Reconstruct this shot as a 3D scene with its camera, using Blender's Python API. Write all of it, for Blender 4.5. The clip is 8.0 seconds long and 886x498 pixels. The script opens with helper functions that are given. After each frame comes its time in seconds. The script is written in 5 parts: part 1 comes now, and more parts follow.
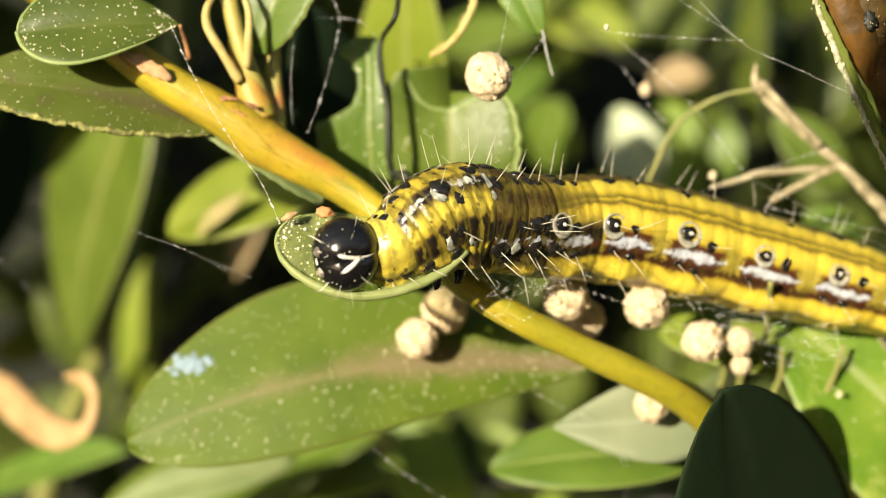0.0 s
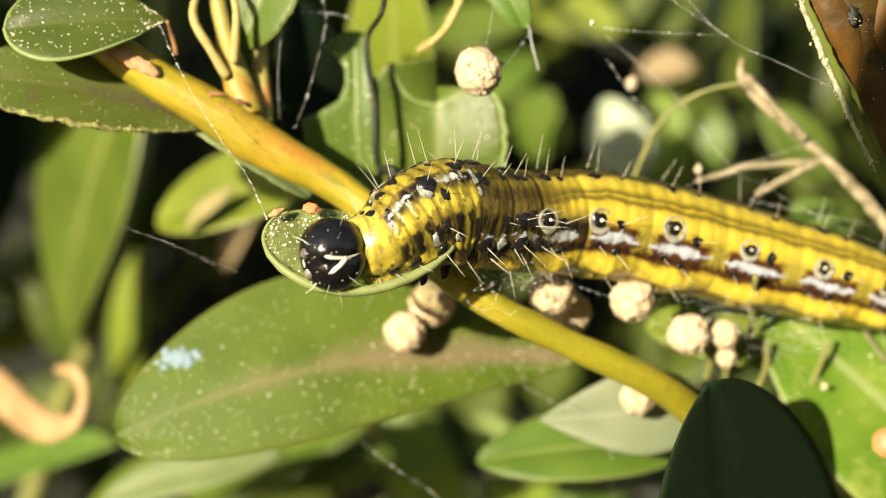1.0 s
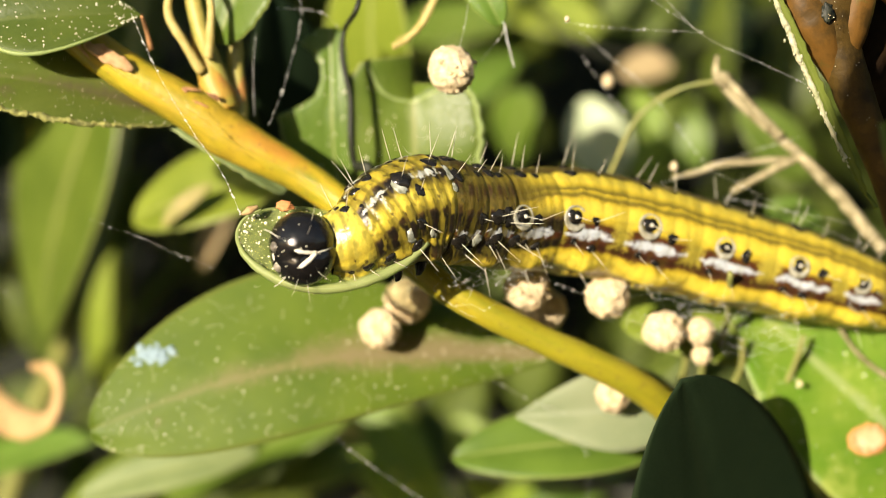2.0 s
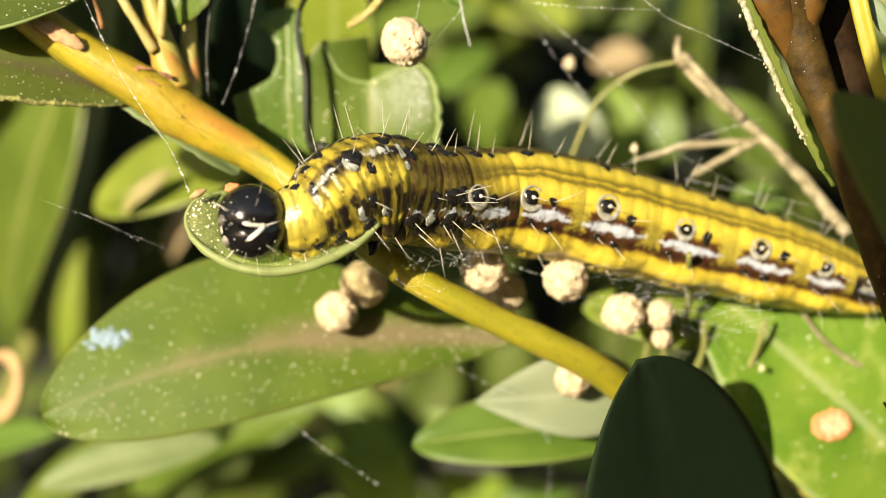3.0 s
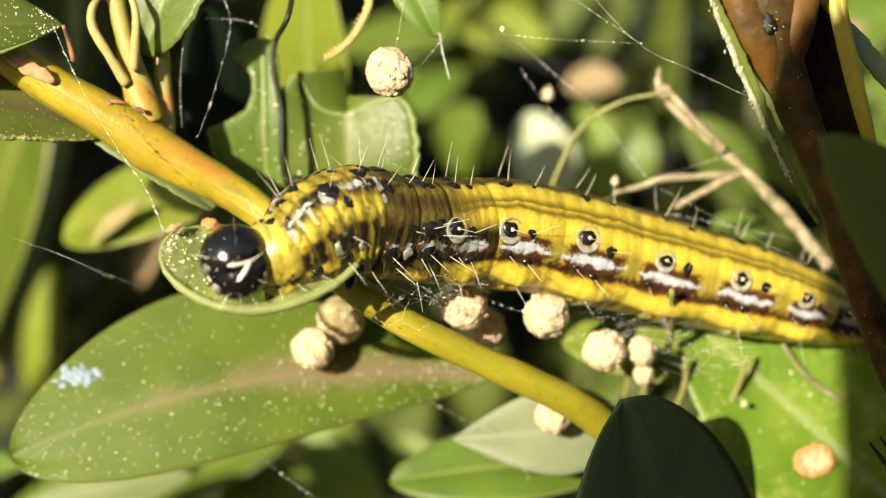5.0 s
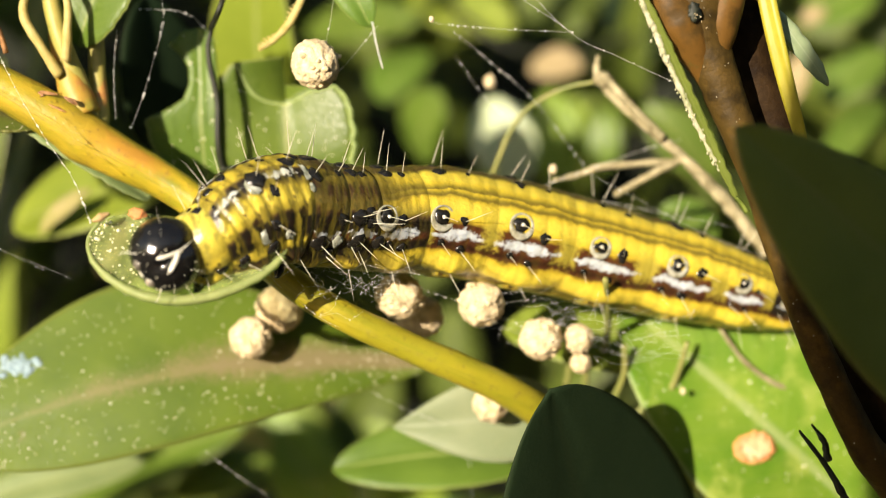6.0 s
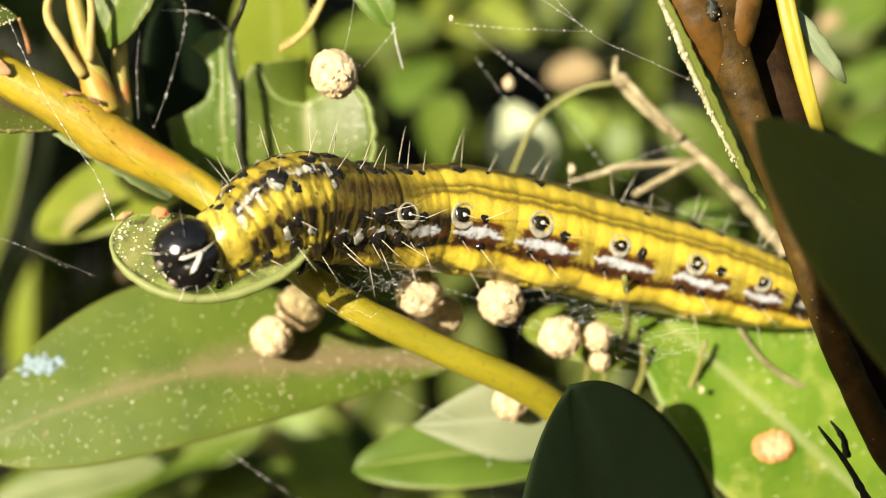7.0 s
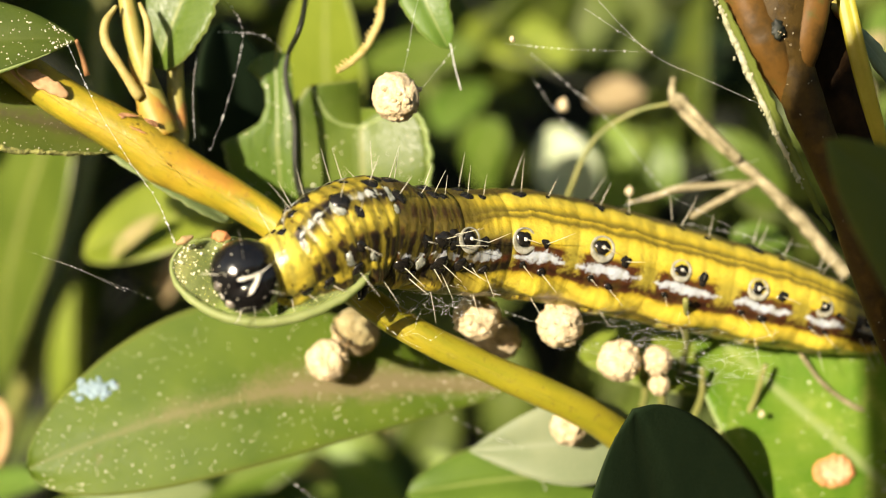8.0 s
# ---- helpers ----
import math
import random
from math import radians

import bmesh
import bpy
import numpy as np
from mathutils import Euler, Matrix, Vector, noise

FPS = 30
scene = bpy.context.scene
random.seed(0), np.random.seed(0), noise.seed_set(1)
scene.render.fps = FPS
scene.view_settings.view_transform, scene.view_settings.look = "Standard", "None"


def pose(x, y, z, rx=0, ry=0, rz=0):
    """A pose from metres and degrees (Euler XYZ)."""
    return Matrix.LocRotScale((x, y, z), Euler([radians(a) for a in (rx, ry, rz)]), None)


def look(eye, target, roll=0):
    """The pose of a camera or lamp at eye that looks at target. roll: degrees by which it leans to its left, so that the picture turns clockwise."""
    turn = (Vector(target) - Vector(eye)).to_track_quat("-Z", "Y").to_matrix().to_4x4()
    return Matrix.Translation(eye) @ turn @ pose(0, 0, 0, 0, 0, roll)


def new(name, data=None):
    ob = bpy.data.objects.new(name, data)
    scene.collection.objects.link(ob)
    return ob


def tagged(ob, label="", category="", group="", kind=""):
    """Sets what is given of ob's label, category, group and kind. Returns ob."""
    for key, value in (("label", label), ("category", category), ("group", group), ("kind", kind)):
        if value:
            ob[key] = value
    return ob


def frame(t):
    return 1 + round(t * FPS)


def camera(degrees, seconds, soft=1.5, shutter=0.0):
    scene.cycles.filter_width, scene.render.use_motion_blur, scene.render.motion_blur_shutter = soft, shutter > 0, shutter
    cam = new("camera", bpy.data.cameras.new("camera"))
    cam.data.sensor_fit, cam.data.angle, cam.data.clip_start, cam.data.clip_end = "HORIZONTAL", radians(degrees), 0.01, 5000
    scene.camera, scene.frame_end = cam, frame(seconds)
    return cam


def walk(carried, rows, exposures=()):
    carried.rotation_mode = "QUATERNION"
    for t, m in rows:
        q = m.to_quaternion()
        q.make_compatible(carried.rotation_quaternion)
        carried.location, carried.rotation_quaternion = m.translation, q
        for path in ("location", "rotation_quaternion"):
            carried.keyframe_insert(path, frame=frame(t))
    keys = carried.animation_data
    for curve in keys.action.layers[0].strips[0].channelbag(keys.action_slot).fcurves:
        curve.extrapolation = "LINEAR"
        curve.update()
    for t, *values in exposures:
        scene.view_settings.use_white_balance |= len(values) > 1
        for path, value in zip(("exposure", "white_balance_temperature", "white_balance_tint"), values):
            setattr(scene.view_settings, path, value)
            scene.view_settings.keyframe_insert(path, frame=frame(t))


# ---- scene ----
# A caterpillar on a box shrub, close up. Lengths below are in millimetres; MM turns them into metres.
MM = 0.001
cam = camera(30, 8.0, soft=1.0)
cam.data.dof.use_dof = True
cam.data.dof.focus_distance = 0.0846
cam.data.dof.aperture_fstop = 24.0
# seconds, eye (mm), yaw, pitch, roll (degrees)
PATH = [
    (0, -4.05, -92.23, 2.01, 0.563, -0.064, 0.010),
    (0.5, -4.19, -92.40, 2.36, 0.562, -0.142, 0.119),
    (1, -3.70, -92.70, 2.55, 0.326, -0.596, -0.093),
    (1.5, -4.26, -92.69, 2.06, 0.113, -0.296, 0.053),
    (2, -3.09, -92.59, 2.03, -0.161, -0.400, 0.027),
    (2.2, -2.56, -91.86, 0.81, -0.289, 0.277, 0.022),
    (3.5, 0.00, -91.44, 0.00, 0.001, 0.001, 0.000),
    (4, -0.61, -91.20, -0.38, -0.408, 0.254, 0.016),
    (4.2, -0.30, -90.97, 0.47, -0.526, 0.017, -0.031),
    (5.3, -1.75, -89.80, 2.11, -1.586, 0.189, -0.066),
    (5.5, 0.16, -90.19, 2.01, -1.128, 0.024, -0.127),
    (6, 2.98, -90.18, 2.68, -0.850, -0.606, -0.311),
    (6.5, 2.57, -90.39, 0.50, -1.104, 0.408, -0.342),
    (7, 2.68, -90.77, 1.45, -0.346, 0.125, -0.375),
    (7.5, 0.13, -90.02, 1.86, 0.114, 0.367, -0.402),
    (8, 0.23, -89.94, 1.32, 0.108, 1.012, -0.462),
]
walk(cam, [(t, Matrix.Translation((x * MM, y * MM, z * MM)) @ pose(0, 0, 0, 90 + p, 0, w) @ pose(0, 0, 0, 0, 0, r))
           for t, x, y, z, w, p, r in PATH])

# ---- light ----
SUN = Vector((-0.50, -0.845, 0.18)).normalized()
world = bpy.data.worlds.new("sky")
scene.world = world
world.use_nodes = True
wn = world.node_tree.nodes
sky = wn.new("ShaderNodeTexSky")
sky.sky_type, sky.sun_disc = "NISHITA", False
sky.sun_elevation = math.asin(SUN.z)
sky.sun_rotation = math.atan2(SUN.x, SUN.y)
wn["Background"].inputs["Strength"].default_value = 0.075
world.node_tree.links.new(sky.outputs[0], wn["Background"].inputs["Color"])
sun = new("sun", bpy.data.lights.new("sun", "SUN"))
sun.data.energy, sun.data.angle, sun.data.color = 5.0, radians(0.5), (1.0, 0.862, 0.695)
sun.matrix_world = look(SUN, (0, 0, 0))
scene.view_settings.exposure = 0.97


# ---- mesh helpers ----
class Geo:
    """Points (mm), faces, a texture place for each point and a material slot for each face."""

    def __init__(self):
        self.v, self.f, self.uv, self.mi = [], [], [], []

    def grid(self, rows, uvs, closed=False, mi=0, caps=False):
        """A sheet over equal rows of points; closed joins each row's ends."""
        b, n, m = len(self.v), len(rows), len(rows[0])
        for r, u in zip(rows, uvs):
            self.v.extend(tuple(p) for p in r)
            self.uv.extend(u)
        for i in range(n - 1):
            for j in range(m if closed else m - 1):
                k = (j + 1) % m
                self.f.append((b + i * m + j, b + i * m + k, b + (i + 1) * m + k, b + (i + 1) * m + j))
                self.mi.append(mi)
        if caps:
            self.f.append(tuple(b + j for j in reversed(range(m))))
            self.f.append(tuple(b + (n - 1) * m + j for j in range(m)))
            self.mi.extend((mi, mi))
        return self

    def join(self, other):
        b = len(self.v)
        self.v.extend(other.v)
        self.uv.extend(other.uv)
        self.f.extend(tuple(b + i for i in f) for f in other.f)
        self.mi.extend(other.mi)
        return self


ORIGIN = {}


def vec(p):
    return p if isinstance(p, Vector) else Vector(p)


def mesh_of(name, geo, mats, origin):
    me = bpy.data.meshes.new(name)
    co = (np.array(geo.v, float) - np.array(origin)) * MM
    me.from_pydata(co.tolist(), [], geo.f)
    layer = me.uv_layers.new(name="UVMap")
    loops = np.zeros(len(me.loops), int)
    me.loops.foreach_get("vertex_index", loops)
    layer.data.foreach_set("uv", np.array(geo.uv, float)[loops].ravel())
    for m in mats if isinstance(mats, (list, tuple)) else [mats]:
        me.materials.append(m)
    me.polygons.foreach_set("material_index", geo.mi)
    me.polygons.foreach_set("use_smooth", [True] * len(geo.f))
    me.update()
    return me


def thing(name, at, label, category, group="", kind=""):
    """An Empty at the thing's base, for parts to hang on."""
    ob = new(name)
    ob.empty_display_size = 0.002
    ob.location = vec(at) * MM
    ORIGIN[ob.name] = vec(at)
    return tagged(ob, label, category, group, kind)


def part(name, geo, mats, parent, label="", pivot=None):
    """One mesh under a thing or a part."""
    base = ORIGIN[parent.name]
    o = vec(pivot) if pivot is not None else base
    ob = new(name, mesh_of(name, geo, mats, o))
    ob.parent = parent
    ob.location = (o - base) * MM
    ORIGIN[ob.name] = o
    return tagged(ob, label)


def solo(name, geo, mats, label, category, group="", kind="", at=None):
    """A thing that is one mesh."""
    o = vec(at) if at is not None else Vector(geo.v[0])
    ob = new(name, mesh_of(name, geo, mats, o))
    ob.location = o * MM
    ORIGIN[ob.name] = o
    return tagged(ob, label, category, group, kind)


def smooth_path(pts, n=8):
    """Catmull-Rom through the points, n steps a stretch."""
    p = [vec(q) for q in pts]
    p = [p[0] * 2 - p[1]] + p + [p[-1] * 2 - p[-2]]
    out = []
    for i in range(1, len(p) - 2):
        for k in range(n):
            t = k / n
            out.append(0.5 * (2 * p[i] + (p[i + 1] - p[i - 1]) * t + (2 * p[i - 1] - 5 * p[i] + 4 * p[i + 1] - p[i + 2]) * t * t
                              + (3 * p[i] - p[i - 1] - 3 * p[i + 1] + p[i + 2]) * t ** 3))
    return out + [p[-2].copy()]


def tube(pts, radii, sides=12, n=8, rough=0.0, grain=1.0, flat=1.0, seed=0, geo=None):
    """A round, tapering, slightly uneven tube along the points."""
    geo = geo or Geo()
    path = smooth_path(pts, n)
    rr = np.interp(np.linspace(0, 1, len(path)), np.linspace(0, 1, len(radii)), radii)
    ref = Vector((0, -1, 0.01))
    rows, uvs, run = [], [], 0.0
    for i, p in enumerate(path):
        t = (path[min(i + 1, len(path) - 1)] - path[max(i - 1, 0)]).normalized()
        e1 = (ref - t * ref.dot(t)).normalized()
        ref = e1
        e2 = e1.cross(t)
        run += (p - path[i - 1]).length if i else 0
        row, uv = [], []
        for j in range(sides):
            a = 2 * math.pi * j / sides
            d = e1 * math.cos(a) * flat + e2 * math.sin(a)
            r = rr[i]
            if rough:
                q = p + d * r
                r *= 1 + rough * noise.noise(q * grain + Vector((seed, 0, 0))) + 0.5 * rough * noise.noise(q * grain * 3)
            row.append(p + d * r)
            uv.append((run, j / sides))
        rows.append(row)
        uvs.append(uv)
    return geo.grid(rows, uvs, closed=True, caps=True)


def blade(base, tip, width, normal=(-0.3, -0.8, 0.5), fold=0.15, bend=0.06, cup=0.0, thick=0.28, widest=0.5, blunt=0.55,
          left=None, right=None, teeth=0.0, twist=0.0, curl=0.0, sway=0.0, top_cut=None, nu=34, nv=14, seed=0, wave=0.1):
    """A leaf's blade with two faces and a rim. left and right: factors on the half width along the length;
    top_cut: the share of the length that is left, across the blade."""
    base, tip = vec(base), vec(tip)
    a = tip - base
    length = a.length
    a = a / length
    nrm = vec(normal)
    nrm = (nrm - a * nrm.dot(a)).normalized()
    side = a.cross(nrm)
    power = math.log(0.5) / math.log(widest)
    top, low, uvs = [], [], []
    for i in range(nu + 1):
        t = i / nu
        t = t + 0.5 * (3 * t * t - 2 * t ** 3 - t)
        w = width / 2 * max(math.sin(math.pi * min(max(t, 0.0), 1.0) ** power), 0.0) ** blunt
        w = max(w, 0.02)
        q = Matrix.Rotation(twist * (t - 0.3), 3, a)
        sd, nn = q @ side, q @ nrm
        mid = base + a * (length * t) + nrm * (bend * length * math.sin(math.pi * t) - curl * length * t * t) + side * (sway * length * math.sin(math.pi * t))
        r1, r2, uv = [], [], []
        for j in range(nv + 1):
            s = 2 * j / nv - 1
            s = math.copysign(abs(s) ** 0.8, s)
            f = 1.0
            table = left if s < 0 else right
            if table:
                f = float(np.interp(t, [k[0] for k in table], [k[1] for k in table]))
            if teeth and abs(s) > 0.5:
                f *= 1 + teeth * (noise.noise((t * length * 2.2, seed, s)) + 0.6 * noise.noise((t * length * 6, seed + 5, s)))
            e = s * w * f
            lift = fold * abs(e) + cup * e * e / max(width, 0.1)
            lift += wave * noise.noise((t * 2.3 + seed, s * 1.2, seed * 1.7))
            p = mid + sd * e + nn * lift
            if top_cut:
                p -= a * (length * t * (1 - float(np.interp(s, [k[0] for k in top_cut], [k[1] for k in top_cut]))))
            h = thick * 0.5 * (1 - 0.75 * abs(s) ** 6) * min(1, 0.3 + 6 * t * (1 - t))
            groove = min(0.10, 0.03 * width) * math.exp(-(e / 0.22) ** 2)
            r1.append(p + nn * (h - groove))
            r2.append(p - nn * (h + groove * 1.5))
            uv.append((t, s * 0.5 + 0.5))
        top.append(r1)
        low.append(r2)
        uvs.append(uv)
    g = Geo()
    g.grid(top, uvs, mi=0)
    b = len(g.v)
    g.grid([list(reversed(r)) for r in low], [list(reversed(u)) for u in uvs], mi=1)
    m = nv + 1
    for i in range(nu):
        g.f.append((i * m + nv, b + i * m, b + (i + 1) * m, (i + 1) * m + nv))
        g.f.append((b + i * m + nv, i * m, (i + 1) * m, b + (i + 1) * m + nv))
        g.mi.extend((0, 0))
    for j in range(nv):
        g.f.append((b + nv - j, b + nv - j - 1, j + 1, j))
        g.f.append((nu * m + j, nu * m + j + 1, b + nu * m + nv - j - 1, b + nu * m + nv - j))
        g.mi.extend((0, 0))
    return g


def ball(centre, radii, turn=None, nu=20, nv=28, shape=None):
    """A sphere of rings, stretched, turned and shaped by a factor on its radius."""
    turn = turn or Matrix.Identity(3)
    rows, uvs = [], []
    for i in range(nu + 1):
        t = math.pi * (0.004 + 0.992 * i / nu)
        row, uv = [], []
        for j in range(nv):
            p = 2 * math.pi * j / nv
            d = Vector((math.sin(t) * math.cos(p), math.sin(t) * math.sin(p), math.cos(t)))
            k = shape(d) if shape else 1.0
            row.append(vec(centre) + turn @ Vector((d.x * radii[0] * k, d.y * radii[1] * k, d.z * radii[2] * k)))
            uv.append((i / nu, j / nv))
        rows.append(row)
        uvs.append(uv)
    return Geo().grid(rows, uvs, closed=True, caps=True)


# ---- materials ----
def material(name):
    m = bpy.data.materials.new(name)
    m.use_nodes = True
    return m, m.node_tree.nodes, m.node_tree.links, m.node_tree.nodes["Principled BSDF"]


def noise_node(n, l, scale, detail=4.0, rough=0.55, coords="Object"):
    """Noise of so many cells a millimetre."""
    c = n.new("ShaderNodeTexCoord")
    t = n.new("ShaderNodeTexNoise")
    t.inputs["Scale"].default_value = scale * (1000 if coords == "Object" else 1)
    t.inputs["Detail"].default_value, t.inputs["Roughness"].default_value = detail, rough
    l.new(c.outputs[coords], t.inputs["Vector"])
    return t.outputs["Fac"]


def ramp(n, l, fac, stops, mode="LINEAR"):
    r = n.new("ShaderNodeValToRGB")
    r.color_ramp.interpolation = mode
    e = r.color_ramp.elements
    while len(e) < len(stops):
        e.new(0.5)
    for k, (p, c) in zip(e, stops):
        k.position, k.color = p, (*c, 1) if len(c) == 3 else c
    l.new(fac, r.inputs["Fac"])
    return r.outputs["Color"]


def mix(n, l, fac, a, b, mode="MIX"):
    m = n.new("ShaderNodeMix")
    m.data_type, m.blend_type = "RGBA", mode
    for key, val in (("Factor", fac), ("A", a), ("B", b)):
        s = [i for i in m.inputs if i.name == key and (i.type == ("VALUE" if key == "Factor" else "RGBA"))][0]
        if isinstance(val, (int, float)):
            s.default_value = val
        elif isinstance(val, tuple):
            s.default_value = (*val, 1)
        else:
            l.new(val, s)
    return [o for o in m.outputs if o.type == "RGBA"][0]


def calc(n, l, op, a, b=0.0, c=None):
    m = n.new("ShaderNodeMath")
    m.operation = op
    for i, v in enumerate((a, b) if c is None else (a, b, c)):
        if isinstance(v, (int, float)):
            m.inputs[i].default_value = v
        else:
            l.new(v, m.inputs[i])
    return m.outputs[0]


def bumped(n, l, bsdf, height, strength, depth):
    """depth in millimetres."""
    b = n.new("ShaderNodeBump")
    b.inputs["Strength"].default_value, b.inputs["Distance"].default_value = strength, depth * MM
    l.new(height, b.inputs["Height"])
    l.new(b.outputs[0], bsdf.inputs["Normal"])


def leaf_material(name, deep, light, rib, rough=0.38, sheer=0.22, sheer_colour=(0.35, 0.5, 0.06), stain=None, stain_amount=0.0, vary=0.25, stain_rib=False, reach=0.75, spec=0.32):
    """A waxy leaf: mottled green, paler midrib and rim, faint side veins, some light through the blade."""
    m, n, l, bs = material(name)
    uv = n.new("ShaderNodeUVMap")
    sep = n.new("ShaderNodeSeparateXYZ")
    l.new(uv.outputs[0], sep.inputs[0])
    along, across = sep.outputs[0], sep.outputs[1]
    off = calc(n, l, "ABSOLUTE", calc(n, l, "SUBTRACT", across, 0.5))
    big, fine = noise_node(n, l, 0.28, 3), noise_node(n, l, 5.0, 5)
    c = mix(n, l, ramp(n, l, big, [(0.3, (0, 0, 0)), (0.7, (1, 1, 1))]), deep, light)
    c = mix(n, l, ramp(n, l, fine, [(0.35, (0, 0, 0)), (0.75, (0.5, 0.5, 0.5))]), c, light)
    # side veins run forward from the midrib
    vein = calc(n, l, "SINE", calc(n, l, "MULTIPLY", calc(n, l, "SUBTRACT", along, calc(n, l, "MULTIPLY", off, 0.5)), 95.0))
    veins = ramp(n, l, vein, [(0.0, (0, 0, 0)), (0.85, (0, 0, 0)), (1.0, (0.07, 0.07, 0.07))])
    c = mix(n, l, veins, c, rib)
    ribs = ramp(n, l, off, [(0.0, (0.8, 0.8, 0.8)), (0.018, (0.5, 0.5, 0.5)), (0.035, (0, 0, 0)), (0.462, (0, 0, 0)), (0.49, (0.75, 0.75, 0.75))])
    c = mix(n, l, ribs, c, rib)
    if stain:
        blot = noise_node(n, l, 0.35, 5, 0.65)
        c = mix(n, l, ramp(n, l, blot, [(0.62 - stain_amount, (0, 0, 0)), (0.72 - stain_amount * 0.6, (0.9, 0.9, 0.9))]), c, stain)
        near = calc(n, l, "ADD", calc(n, l, "SUBTRACT", calc(n, l, "MULTIPLY_ADD", off, -2.3, 0.80), calc(n, l, "MULTIPLY", along, reach)), calc(n, l, "MULTIPLY_ADD", fine, 0.7, calc(n, l, "MULTIPLY_ADD", big, 0.5, -0.35)))
        if stain_rib:
            c = mix(n, l, ramp(n, l, near, [(0.36, (0, 0, 0)), (0.74, (0.85, 0.85, 0.85))]), c, stain)
    info = n.new("ShaderNodeObjectInfo")
    hsv = n.new("ShaderNodeHueSaturation")
    l.new(calc(n, l, "MULTIPLY_ADD", info.outputs["Random"], vary, 1 - vary / 2), hsv.inputs["Value"])
    l.new(calc(n, l, "MULTIPLY_ADD", info.outputs["Random"], 0.03, 0.485), hsv.inputs["Hue"])
    l.new(c, hsv.inputs["Color"])
    c = hsv.outputs[0]
    l.new(c, bs.inputs["Base Color"])
    l.new(ramp(n, l, fine, [(0.3, (rough - 0.08,) * 3), (0.7, (rough + 0.14,) * 3)]), bs.inputs["Roughness"])
    bs.inputs["Specular IOR Level"].default_value = spec
    bumped(n, l, bs, calc(n, l, "ADD", fine, calc(n, l, "MULTIPLY", vein, 0.06)), 0.35, 0.06)
    tr = n.new("ShaderNodeBsdfTranslucent")
    l.new(mix(n, l, 0.5, c, sheer_colour), tr.inputs["Color"])
    ms = n.new("ShaderNodeMixShader")
    ms.inputs[0].default_value = sheer
    l.new(bs.outputs[0], ms.inputs[1])
    l.new(tr.outputs[0], ms.inputs[2])
    l.new(ms.outputs[0], n["Material Output"].inputs["Surface"])
    return m


def plain(name, a, b, scale=2.0, rough=0.6, bump=0.3, depth=0.05, metal=0.0, spec=0.5, sheer=0.0, detail=5.0, third=None):
    """Two colours through noise, with fine relief."""
    m, n, l, bs = material(name)
    k = noise_node(n, l, scale, detail, 0.6)
    c = ramp(n, l, k, [(0.34, a), (0.48, b), (0.54, b), (0.64, third)] if third else [(0.32, a), (0.68, b)])
    l.new(c, bs.inputs["Base Color"])
    bs.inputs["Roughness"].default_value, bs.inputs["Metallic"].default_value = rough, metal
    bs.inputs["Specular IOR Level"].default_value = spec
    bumped(n, l, bs, noise_node(n, l, scale * 3, 4), bump, depth)
    if sheer:
        tr = n.new("ShaderNodeBsdfTranslucent")
        l.new(c, tr.inputs["Color"])
        ms = n.new("ShaderNodeMixShader")
        ms.inputs[0].default_value = sheer
        l.new(bs.outputs[0], ms.inputs[1])
        l.new(tr.outputs[0], ms.inputs[2])
        l.new(ms.outputs[0], n["Material Output"].inputs["Surface"])
    return m


def film_material():
    """A leaf eaten down to its clear skin."""
    m, n, l, bs = material("leaf_film")
    k = noise_node(n, l, 0.9, 5)
    l.new(ramp(n, l, k, [(0.35, (0.34, 0.42, 0.12)), (0.7, (0.52, 0.58, 0.22))]), bs.inputs["Base Color"])
    bs.inputs["Roughness"].default_value = 0.35
    bumped(n, l, bs, noise_node(n, l, 4.0, 4), 0.3, 0.04)
    tp = n.new("ShaderNodeBsdfTransparent")
    tp.inputs["Color"].default_value = (0.95, 0.97, 0.86, 1)
    ms = n.new("ShaderNodeMixShader")
    l.new(ramp(n, l, k, [(0.3, (0.84,) * 3), (0.7, (0.66,) * 3)]), ms.inputs[0])
    l.new(bs.outputs[0], ms.inputs[1])
    l.new(tp.outputs[0], ms.inputs[2])
    l.new(ms.outputs[0], n["Material Output"].inputs["Surface"])
    return m


